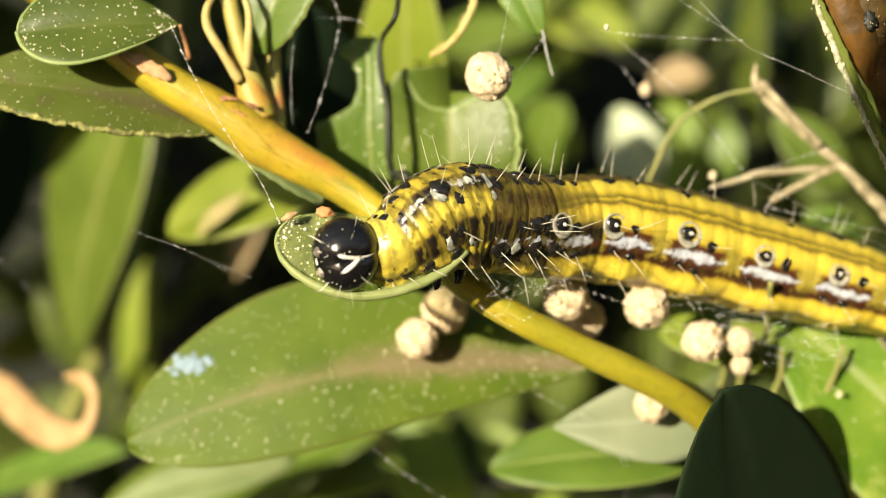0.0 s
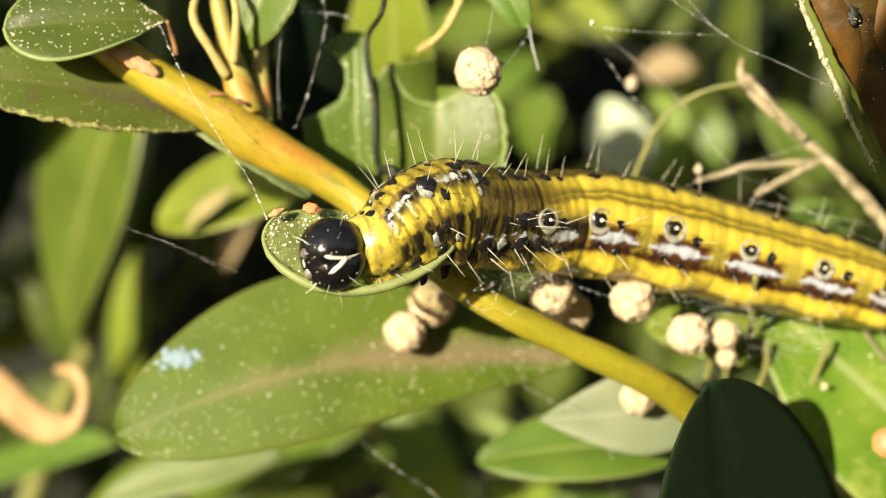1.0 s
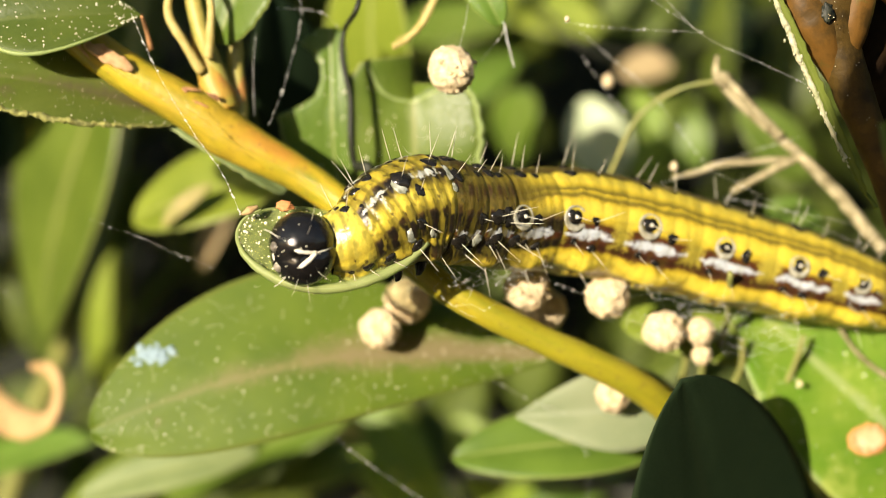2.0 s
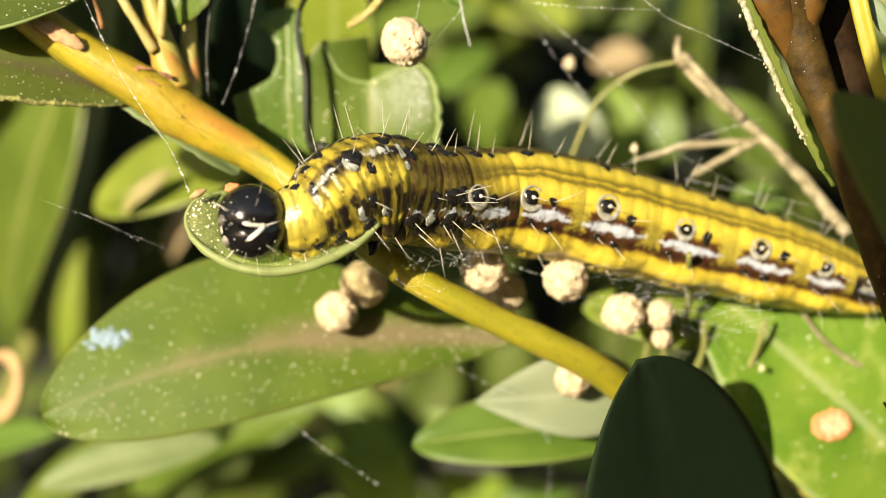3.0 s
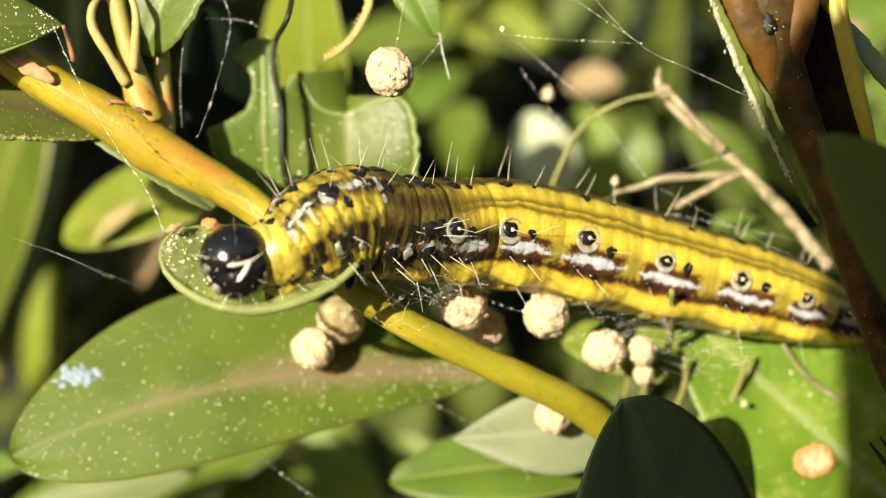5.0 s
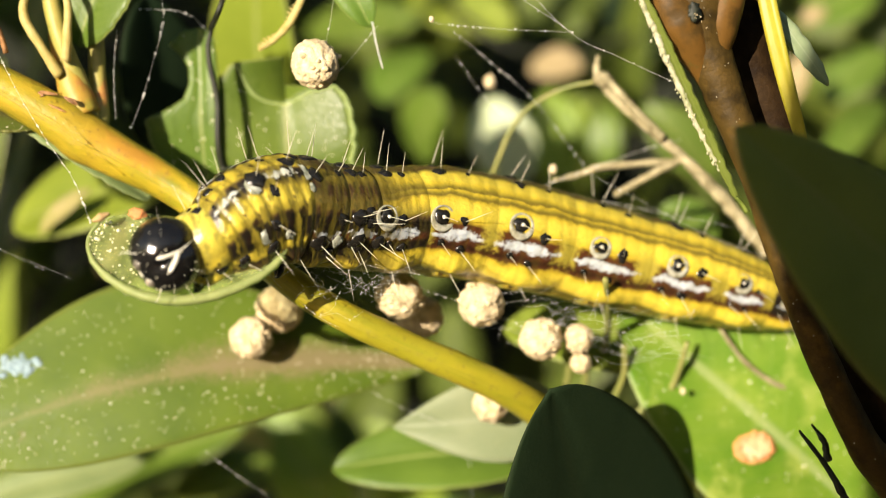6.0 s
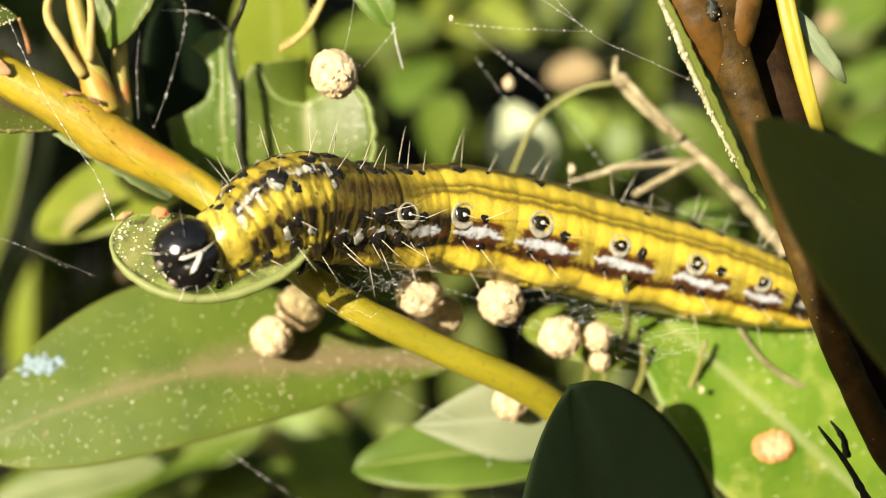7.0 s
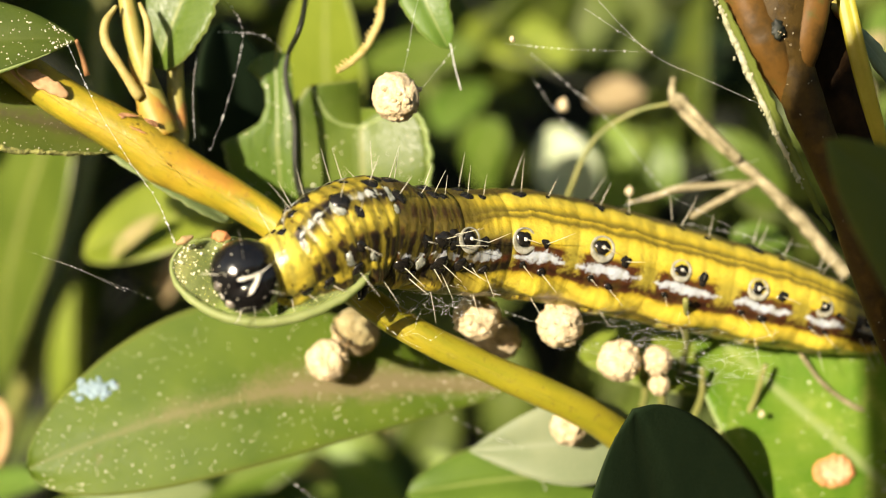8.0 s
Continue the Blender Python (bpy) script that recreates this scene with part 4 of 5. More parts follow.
for k in range(26):
    x, y = rnd.uniform(-0.8, 0.8), rnd.uniform(0.45, 0.95) if k % 2 else rnd.uniform(-0.6, 0.9)
    if x * x + y * y < 0.94:
        r = rnd.uniform(0.02, 0.04)
        part("dust_grain", ball(on_head(x, y, 0.02), (r, r, r), nu=4, nv=6), DUST, head)
for x, y in ((-0.5, -0.2), (0.55, -0.1), (-0.62, 0.35), (0.5, 0.4), (0.8, -0.3), (-0.85, 0.1)):
    p = on_head(x, y)
    part("seta", seta(p, (p - HEAD) + Vector((rnd.uniform(-0.5, 0.5), 0, rnd.uniform(-0.5, 0.5))), 1.0, 0.012, rnd=rnd), HAIR, head, "stiff white hair")

# ---- the woody stem and its leaves ----
rnd = random.Random(15)
wood = thing("woody_stem", (26.52, 1, -29.99), "brown woody box stem with a scarred joint", "stem")
trunk = tube([(15.37, -6, 23.38), (16.14, -6.4, 17.2), (17, -6.8, 14.25), (17.62, -6.8, 11.95), (18.54, -6.7, 9.37), (20.26, -6.6, 5.06), (22.22, -6.2, -0.71), (25.69, -5.2, -8.05), (30.45, -3, -15.8), (39.83, 3, -48.99), (47.69, 6, -404.08)],
             [1.5, 1.7, 1.85, 1.18, 0.98, 0.80, 0.74, 0.85, 1.4, 3, 5], 26, 14, 0.07, 0.5)
part("stem", trunk, WOOD, wood)
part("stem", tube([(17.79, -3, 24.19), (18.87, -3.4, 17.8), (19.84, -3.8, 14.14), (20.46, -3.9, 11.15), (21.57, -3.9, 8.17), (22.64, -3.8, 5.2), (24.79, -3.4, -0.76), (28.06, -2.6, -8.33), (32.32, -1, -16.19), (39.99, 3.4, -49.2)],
                  [1.5, 1.5, 1.4, 1.3, 1.25, 1.25, 1.35, 1.5, 2.0, 2.4], 22, 12, 0.08, 0.5), SHADEWOOD, wood, "second stem, its shade put into the bark colour")
part("side_branch", tube([(17.67, -6.6, 9.92), (16.94, -7.1, 11.74), (16.11, -7.5, 13.12), (15.34, -7.6, 14.67), (14.72, -7.4, 16.42)], [0.35, 0.95, 1.15, 1.0, 0.9], 20, 8, 0.12, 0.6), COLLAR, wood, "smooth rusty branch collar")
part("side_branch", tube([(18.05, -6.6, 10.5), (18.16, -7.2, 12.15), (18.4, -7.5, 13.82), (18.86, -7.4, 15.83)], [0.3, 0.75, 0.9, 0.9], 18, 8, 0.12, 0.6), COLLAR, wood, "smooth rusty branch collar")
part("scar", ball((16.68, -8.6, 13.42), (0.30, 0.07, 0.46), None, 14, 18, lambda d: 1 + 0.6 * noise.noise(d * 2.6)), BLACKENED, wood, "dark pitted fork in the bark")
g = Geo()
for _ in range(7):
    p = vec((16.75, -8.7, 13.3)) + Vector((rnd.gauss(0, 0.2), rnd.uniform(-0.03, 0.05), rnd.gauss(0, 0.2)))
    r = rnd.uniform(0.02, 0.055)
    g.join(ball(p, (r, r, r * 0.8), nu=5, nv=7, shape=lambda d: 1 + 0.4 * noise.noise(d * 2.3 + p)))
part("frass_dust", g, FRASS, wood, "tan crumbs of frass in the fork")
g = Geo()
for _ in range(36):
    i = rnd.randint(20, 105)
    p = Vector(trunk.v[i * 26 + rnd.choice((24, 25, 0, 1, 2, 3))])
    g.join(ball(p + Vector((rnd.uniform(-0.2, 0.2), -0.02, rnd.uniform(-0.2, 0.2))), (rnd.uniform(0.010, 0.030),) * 3, nu=4, nv=6))
part("dust_specks", g, DUST, wood)
edge = blade((18.98, -7.2, 4.32), (13.8, -8.6, 15.09), 0.55, (-0.35, -0.92, 0.15), fold=0.2, bend=0.0, teeth=0.4, blunt=0.25, nu=90, nv=8, seed=51)
edge_leaf = leaf_on(wood, edge, [OLIVE, OLIVE], (18.98, -7.2, 4.32), (19.59, -7, 3.55), "leaf seen edge on, with a ragged pale rim", 0.12, OLIVE)
part("rim", tube([edge.v[i * 9] for i in range(20, 89, 5)], [0.10, 0.12, 0.14, 0.16, 0.17, 0.15, 0.09], 10, 16, 0.5, 3.2, seed=3), CREAM, edge_leaf, "ragged cream-coloured rim")
g = Geo()
for _ in range(110):
    p = Vector(edge.v[rnd.randint(16, 89) * 9]) + Vector((rnd.gauss(-0.04, 0.10), rnd.uniform(-0.15, 0.0), rnd.gauss(0, 0.08)))
    k = rnd.uniform(0.03, 0.10)
    g.join(ball(p, (k * 0.8, k * 0.7, k * 1.2), nu=4, nv=6, shape=lambda d: 1 + 0.5 * noise.noise(d * 2 + p)))
part("torn_fringe", g, CREAM, edge_leaf, "torn cream-coloured fringe")
yel = blade((19.8, -6, 20.18), (22.87, -6, 6.18), 0.95, (-0.5, -0.85, 0.1), blunt=0.32, nu=30, nv=8, seed=53)
leaf_on(wood, yel, [GOLDEN, GOLDEN], (19.8, -6, 20.18), (17.14, -5, 22.77), "yellowed narrow leaf")
grey = blade((20.82, -5.5, 14.39), (24.07, -5.5, 10.05), 1.0, (-0.3, -0.9, 0.3), nu=24, nv=8, teeth=0.25, seed=55)
leaf_on(wood, grey, [PALE, PALE], (20.82, -5.5, 14.39), (19.85, -4, 15.87), "withered greyish leaf")
dark = blade((33.2, -10.5, -6.6), (16.9, -18, 7.2), 7.0, (0.82, -0.42, -0.40), left=[(0, 1.6), (1, 1.45)], fold=0.05, bend=0.04, widest=0.45, blunt=0.66, thick=0.4, nu=44, nv=16, seed=57)
leaf_on(wood, dark, [OLIVE, OLIVE], (33.2, -10.5, -6.6), (31.5, -4, -15), "dark green leaf with its back to the sun", 0.4, OLIVE)
part("dark_specks", specks(dark, 44, 16, 26, 83, (0.03, 0.06)), BLACKENED, wood)
# near-black leaf added where only shade lies beside the stem
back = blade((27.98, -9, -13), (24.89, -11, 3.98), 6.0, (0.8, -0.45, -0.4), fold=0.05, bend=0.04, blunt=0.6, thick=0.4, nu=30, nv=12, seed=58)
leaf_on(wood, back, [SHADED, SHADED], (27.98, -9, -13), (31.05, -3, -16.11), "added near-black leaf filling the shade beside the stem", 0.4, OLIVE)
for p, q in (((22.4, -6, -7.6), (25.45, -5, -12.13)), ((23.52, -4, -7.52), (24.4, -4, -9.46))):
    part("broken_twig", tube([p, (vec(p) + vec(q)) / 2 + Vector((0.15, 0, 0.1)), q], [0.06, 0.16, 0.22], 9, 9, 0.6, 2.5), BLACKENED, wood, "short black broken twig")

# ---- dry twig ----
dry = thing("dry_twig", (22.85, 4.5, 1.56), "dry tan twig with a knobbed end", "twig")
part("stem", tube([(23.08, 4.5, 1.23), (21.09, 4.6, 3.79), (19.17, 4.7, 5.96), (16.92, 4.9, 8.08), (14.98, 5, 9.64), (13.42, 5, 11.45), (13.36, 5, 12.76)], [0.40, 0.38, 0.35, 0.30, 0.23, 0.23, 0.14], 14, 16, 0.35, 1.6), DRY, dry)
part("stem", tube([(17.01, 4.4, 7.95), (15.69, 4.2, 9.24), (14.58, 4.4, 10.47), (13.8, 4.6, 11.41)], [0.28, 0.28, 0.25, 0.2], 10, 6, 0.2), DRY, dry, "second strand of the dry twig")
part("knob", ball((13.66, 4.8, 11.36), (0.58, 0.42, 0.42), nu=10, nv=14, shape=lambda d: 1 + 0.35 * noise.noise(d * 2)), DRY, dry, "knobbed end")
part("tendril", tube([(13.18, 4.9, 11.25), (11.41, 5.3, 10.9), (9.64, 6, 9.99), (8.51, 6.5, 8.71), (7.69, 7, 6.85), (6.88, 8, 4.71)], [0.12, 0.13, 0.14, 0.15, 0.15, 0.13], 10, 7, 0.1), VINE, dry, "curved green side stem")
part("side_twig", tube([(18.24, 5, 6.84), (16.34, 5.5, 5.82), (14.44, 6.2, 4.77)], [0.26, 0.24, 0.2], 10, 6, 0.2), DRY, dry)
part("side_twig", tube([(17.94, 5.2, 6.68), (13.65, 5, 6.37), (12.33, 5, 5.95), (10.69, 5, 5.57)], [0.18, 0.22, 0.2, 0.1], 10, 6, 0.3), DRY, dry)

# ---- frass pellets ----
def pellet(at, r, seed, label, squash=1.0):
    """A crumbly ball of droppings."""
    at = vec(at)

    def shape(d):
        o = Vector((seed, seed * 2, 0))
        return 0.95 + 0.10 * noise.noise(d * 2 + o) + 0.12 * (0.4 - abs(noise.noise(d * 3.4 + o))) + 0.08 * noise.noise(d * 7 + o) + 0.05 * noise.noise(d * 15 + o)

    turn = Euler((seed * 1.3, seed * 0.7, seed * 2.1)).to_matrix()
    g = ball(at, (r, r * squash, r * 0.94), turn, 36, 48, shape)
    rr = random.Random(seed)
    for _ in range(14):
        d = Vector((rr.gauss(0, 1), rr.gauss(0, 1), rr.gauss(0, 1))).normalized()
        c = r * rr.uniform(0.10, 0.2)
        g.join(ball(at + d * r * 0.93, (c, c, c * 0.7), nu=4, nv=6, shape=lambda q: 1 + 0.3 * noise.noise(q * 3 + d)))
    return solo("frass_pellet", g, FRASS, label, "frass pellet", "frass pellets in the web", at=at)


hung = pellet((-2.19, -2.5, 11.28), 1.34, 1, "crumbly tan frass pellet hanging on silk")
for at, r, sq in (((-4.92, 3.5, -1.66), 1.35, 1), ((-6.43, 2.6, -3.23), 1.21, 1), ((1.9, 0.6, -0.87), 1.34, 1), ((3.02, 3.4, -2.16), 1.30, 1.1), ((6.4, 0, -1.28), 1.28, 1),
                  ((9.75, 1.5, -3.33), 1.22, 1), ((11.88, 1.8, -3.34), 0.86, 1), ((12.03, 2.2, -4.7), 0.62, 1), ((7.03, 3, -7.07), 1.06, 1)):
    pellet(at, r, round(r * 10 + at[0]), "crumbly tan frass pellet caught in the web", sq)

for at, r in (((3.72, -5, 13.6), 0.17), ((7.31, 9, 11.64), 0.42), ((10.67, 4, 6.18), 0.28), ((18.05, 4, -6.51), 0.20)):
    solo("frass_crumb", ball(at, (r * 0.8, r * 0.7, r), None, 10, 14, lambda d: 1 + 0.35 * noise.noise(d * 2 + vec(at))), FRASS, "small pale crumb caught in the silk", "frass crumb", "crumbs in the web", at=at)

# ---- leaves behind ----
def back_twig(pts, r, label, mat=None):
    t = thing("box_twig", pts[-1], label, "twig", "box twigs behind")
    part("stem", tube(pts, r, 10, 8, 0.1), mat or TWIG, t)
    return t


def back_leaf(parent, base, tip, width, mats, normal=(-0.35, -0.8, 0.5), label="", stalk=None, **more):
    g = blade(base, tip, width, normal, nu=22, nv=10, **more)
    return leaf_on(parent, g, mats, base, stalk, label, 0.4)


G, B, P, D, T = [GREEN, UNDER], [BRIGHT, UNDER], [PALE, PALE], [SHADED, SHADED], [PALETAN, PALETAN]
upper = back_twig([(-10.91, 48.4, 33.18), (-7.53, 2, 16.76), (-8.44, 1.6, 13.81), (-8.57, 1.6, 12.37), (-8.13, 1.8, 9.98), (-7.95, 2.2, 6.46), (-6.57, 9, 0.55), (-8.63, 84.8, -43.51), (-6.69, 60, -654.84)],
                  [0.2, 0.16, 0.15, 0.16, 0.17, 0.2, 0.5, 1.2, 2.5], "thin blackened twig with broad green leaves", BLACKENED)
gnawed = blade((-4.22, 5.5, 3.74), (-4.69, 4, 12.64), 7.9, (-0.12, -0.95, 0.2), nu=50, nv=16, widest=0.62, blunt=0.14, teeth=0.05, seed=61,
               top_cut=[(-1, 1.0), (-0.88, 0.98), (-0.62, 0.80), (-0.4, 0.72), (0, 0.72), (0.35, 0.78), (0.7, 0.80), (1, 0.82)])
gnawed_leaf = leaf_on(upper, gnawed, G, (-4.22, 5.5, 3.74), (-6.77, 10, 0.89), "broad green leaf with a gnawed top", 0.4)
part("rim", tube([gnawed.v[i * 17 + 16] for i in range(14, 49, 2)] + [gnawed.v[48 * 17 + j] for j in (12, 8, 4, 1)], [0.08, 0.15, 0.17, 0.16, 0.16, 0.15, 0.12, 0.1], 8, 8, 0.6, 2.4), SHEER, gnawed_leaf, "pale gnawed rim")
part("dust_specks", specks(gnawed, 50, 16, 60, 78, (0.03, 0.08)), DUST, gnawed_leaf)
# left side cut away so that the dark behind stands for a round shadow
shadow_cut = blade((-9.04, 4.6, 5.24), (-9.38, 4, 14.3), 6.2, (-0.12, -0.95, 0.2), nu=60, nv=14, widest=0.5, blunt=0.2, seed=62, teeth=0.03,
              left=[(0, 0.35), (0.18, 0.9), (0.3, 1.0), (0.45, 1.02), (0.5, 0.62), (0.56, 0.32), (0.66, 0.2), (0.76, 0.22), (0.84, 0.4), (0.9, 0.7), (1, 0.5)],
              right=[(0, 0.5), (0.2, 0.36), (1, 0.36)])
leaf_on(upper, shadow_cut, G, (-9.04, 4.6, 5.24), (-7.9, 3, 2.4), "green leaf, its side cut away in place of a round shadow", 0.3)
part("dust_specks", specks(shadow_cut, 60, 14, 40, 80, (0.03, 0.07)), DUST, upper)
back_leaf(upper, (-6.6, 26.56, 6.59), (-7.28, 17.2, 21.81), 7.73, B, seed=63, label="sunlit green leaf")
# near-black leaf colour stands for the shadow behind the shoots
back_leaf(upper, (-12.89, 10, 7.53), (-13.15, 9, 16.82), 6.6, D, normal=(0.7, -0.5, -0.5), seed=64, label="near-black leaf filling a shadowed patch")
back_leaf(upper, (-2.23, 1, 19.78), (0.43, 0, 13.85), 2.6, G, seed=65, label="gnawed piece of a green leaf", teeth=0.15)
rib_way = [(-5.67, 0.2, 12.62), (-4.71, 0, 13.26), (-3.86, 0, 14.21), (-3.35, 0, 15.28), (-3.16, 0.2, 16.35), (-3, 1, 18.58), (-4.84, 14.48, 25.71)]
g = tube(rib_way, [0.10, 0.20, 0.22, 0.21, 0.2, 0.2], 8, 8, 0.3, 2.5, flat=0.6)
rnd = random.Random(66)
for p in smooth_path(rib_way[:5], 5)[1:]:
    q = p + Vector((-0.34, rnd.uniform(-0.1, 0.1), 0.26)) * rnd.uniform(0.5, 1.1)
    g.join(tube([p, p.lerp(q, 0.5), q], [0.12, 0.08, 0.02], 6, 2))
part("leaf_rib", g, STRAW, upper, "straw-coloured gnawed leaf rib with teeth")

left_twig = back_twig([(-42.28, 52, -25.33), (-37.46, 48.4, -13.07), (-34.16, 44.76, -7.07), (-32.15, 41.12, -3.2), (-29.71, 48.4, 11.53), (-28.9, 52, 29.08)], [1.0, 0.9, 0.8, 0.7, 0.6, 0.5], "green twig with long blurred leaves", VINE)
back_leaf(left_twig, (-35.08, 41.12, -6.96), (-27.17, 30.2, 15.17), 12.14, G, seed=71, widest=0.62, label="long sunlit green leaf", normal=(-0.5, -0.8, 0.3))
back_leaf(left_twig, (-12.14, 17.2, 6.48), (-23.91, 19.8, 3.24), 6.43, B, seed=72, label="green leaf with a tan blotch", normal=(-0.2, -0.8, 0.55))
back_leaf(left_twig, (-32.12, 52, -12.45), (-29.96, 48.4, 1.4), 4.51, B, seed=73)
back_leaf(left_twig, (-50.25, 58.8, -1.78), (-44.02, 58.8, 15.84), 7.42, D, seed=74, normal=(0.7, -0.5, -0.5))
back_leaf(left_twig, (-22.3, 41.12, -0.45), (-19.79, 41.12, 4.81), 2.61, T, seed=75, label="tan dead leaf tip")
back_leaf(left_twig, (-21.33, 16.16, 2.71), (-17.82, 15.12, 5.46), 1.53, [SCORCH, SCORCH], seed=76, label="tan blotch on a leaf")

foot = back_twig([(-33.52, 84.8, -49.65), (-22.49, 69.2, -31.29), (-13.54, 53.6, -22.14), (-3.19, 52, -18.35), (8.82, 48.4, -18.79), (21.93, 41.12, -21.39)], [1.4, 1.2, 1.0, 0.9, 0.8, 0.8], "low twig with blurred leaves", BLACKENED)
back_leaf(foot, (-44.76, 41.12, -18.78), (-27.74, 30.2, -12.54), 3.23, G, seed=81)
back_leaf(foot, (-31.03, 26.56, -19.06), (-18.92, 19.8, -11.79), 3.91, G, seed=82)
back_leaf(foot, (-25.5, 41.12, -18.74), (-9.93, 33.84, -11.6), 6.06, G, seed=83)
back_leaf(foot, (-4.01, 54, -20.47), (-11.03, 54, -10.46), 6.12, B, seed=84)
back_leaf(foot, (-3.05, 60, -22.93), (-6.17, 60, -10.4), 4.08, [YELLOW, YELLOW], seed=85, label="yellowing leaf")
back_leaf(foot, (-15.95, 37.48, -17.3), (-8.4, 37.48, -15.07), 4.2, G, seed=86)
back_leaf(foot, (11.55, 10, -10.62), (-2.24, 9, -11.56), 5, G, seed=87, label="sunlit green leaf")
back_leaf(foot, (11.53, 5.5, -7.9), (1.44, 5, -8.59), 5, P, seed=88, label="pale greyish leaf", normal=(-0.25, -0.95, 0.1), widest=0.38, blunt=0.9)
back_leaf(foot, (-2.85, 50, -23.09), (-10.39, 50, -12.5), 6.37, B, seed=181)
back_leaf(foot, (4.89, 52, -23.47), (-1.6, 52, -13.73), 5.66, B, seed=182)
back_leaf(foot, (-9.5, 48, -15.98), (-13.79, 48, -13.34), 3.4, [YELLOW, YELLOW], seed=183, label="yellowing leaf")
back_leaf(foot, (-27.61, 19.8, -15.66), (-15.29, 19.8, -12.59), 3.35, [UNDER, UNDER], seed=184, label="pale leaf underside")
back_leaf(foot, (4.02, 48.4, -22.64), (12.66, 48.4, -17.33), 4.94, G, seed=89)
back_leaf(foot, (-3.3, 56, -21.45), (-11.02, 56, -12.87), 7, B, seed=185, normal=(-0.5, -0.8, 0.3))
part("dead_leaf", tube([(-41.2, 30.2, -6.25), (-36.74, 26.56, -8.69), (-31.98, 19.8, -10.47), (-29.03, 17.2, -10.2), (-28.34, 17.2, -7.95), (-29.34, 18.5, -6.81), (-30.83, 19.8, -6.74)], [1.0, 1.35, 1.2, 0.75, 0.6, 0.5, 0.2], 12, 8, 0.2, 0.6, flat=0.4), TAN, foot, "curled tan dead leaf")

right_twig = back_twig([(42.34, 12, -32.32), (35.07, 11, -19.75), (30.64, 10, -14.34), (27.21, 10, -10.52), (22.86, 10.5, -5.7), (20.89, 11, -2.59)], [1.2, 1.0, 0.8, 0.6, 0.5, 0.4], "twig with a broad bright leaf")
wide_blade = blade((30.43, 7.5, -15.38), (14.87, 6.2, -1.48), 11.0, (-0.35, -0.85, 0.4), nu=44, nv=18, seed=91, widest=0.45, right=[(0, 1), (0.4, 1.2), (1, 1.4)], wave=0.4)
wide = leaf_on(right_twig, wide_blade, [SPOTTED, UNDER], (30.43, 7.5, -15.38), (31.32, 10, -15.38), "broad bright-green leaf with rusty spots", 0.4)
rnd = random.Random(37)
for name, mat, lo, hi, count, label in (("rust_ring", ORANGE, 0.74, 1.0, 170, "orange rim of the spot"), ("rust_spot", RUST, 0.0, 0.80, 260, "rust-coloured spot")):
    g = Geo()
    for _ in range(count):
        q, w = rnd.uniform(0, 2 * math.pi), math.sqrt(rnd.uniform(lo * lo, hi * hi))
        w *= 1 + 0.14 * noise.noise((math.cos(q) * 1.2, math.sin(q) * 1.2, 4))
        p = on_blade(wide_blade, 44, 18, vec((22.34, 6.4, -9.93)) + Vector((1.12 * w * math.cos(q), 0, 0.80 * w * math.sin(q))))
        r = rnd.uniform(0.14, 0.22)
        g.join(ball(p - Vector((0, 0.16, 0)), (r, 0.06, r), nu=4, nv=8))
    part(name, g, mat, wide, label)
part("rust_spot", ball(on_blade(wide_blade, 44, 18, vec((18.21, 6.4, -6.71))), (0.13, 0.08, 0.12), nu=6, nv=8), DUST, wide)
part("dust_specks", specks(wide_blade, 44, 18, 240, 77, (0.02, 0.075)), DUST, wide)
part("dark_specks", specks(wide_blade, 44, 18, 60, 79, (0.02, 0.06)), BLACKENED, wide, "dark specks")
back_leaf(right_twig, (21.88, 9, -4.57), (8.01, 8, -3.23), 5.6, B, seed=92, label="green leaf behind the pellets")
back_leaf(right_twig, (24.88, 9, -16.19), (16.72, 9, -9.65), 2.2, [YELLOW, YELLOW], seed=93, label="yellow-rimmed leaf")
back_leaf(right_twig, (27.25, 10, -6.04), (23.95, 9, -2.53), 2, T, seed=94, label="tan dead leaf tip")
part("side_twig", tube([(20.17, 7, -2.43), (21.83, 7, -4.45), (23.94, 7.5, -6), (26.99, 9, -6.99)], [0.3, 0.4, 0.45, 0.4], 8, 6, 0.2), DRY, right_twig)
for a, b in (((18.3, 4, -3.72), (16.58, 6, -8.29)), ((14.71, 4, -3.88), (14.35, 6, -7.12)), ((13.01, -1.5, 0.08), (13.84, 8, -5.13)), ((17.97, 8, -4.48), (15.7, 9, -8.96)), ((11.54, 6, -3.66), (11.53, 8, -7.14)), ((12.3, 6, -3.66), (12.75, 8, -7.14))):
    part("thin_stalk", tube([a, (vec(a) + vec(b)) / 2 + Vector((0.3, 0, 0)), b], [0.16, 0.2, 0.22], 7, 5), VINE, right_twig, "thin green stalk")

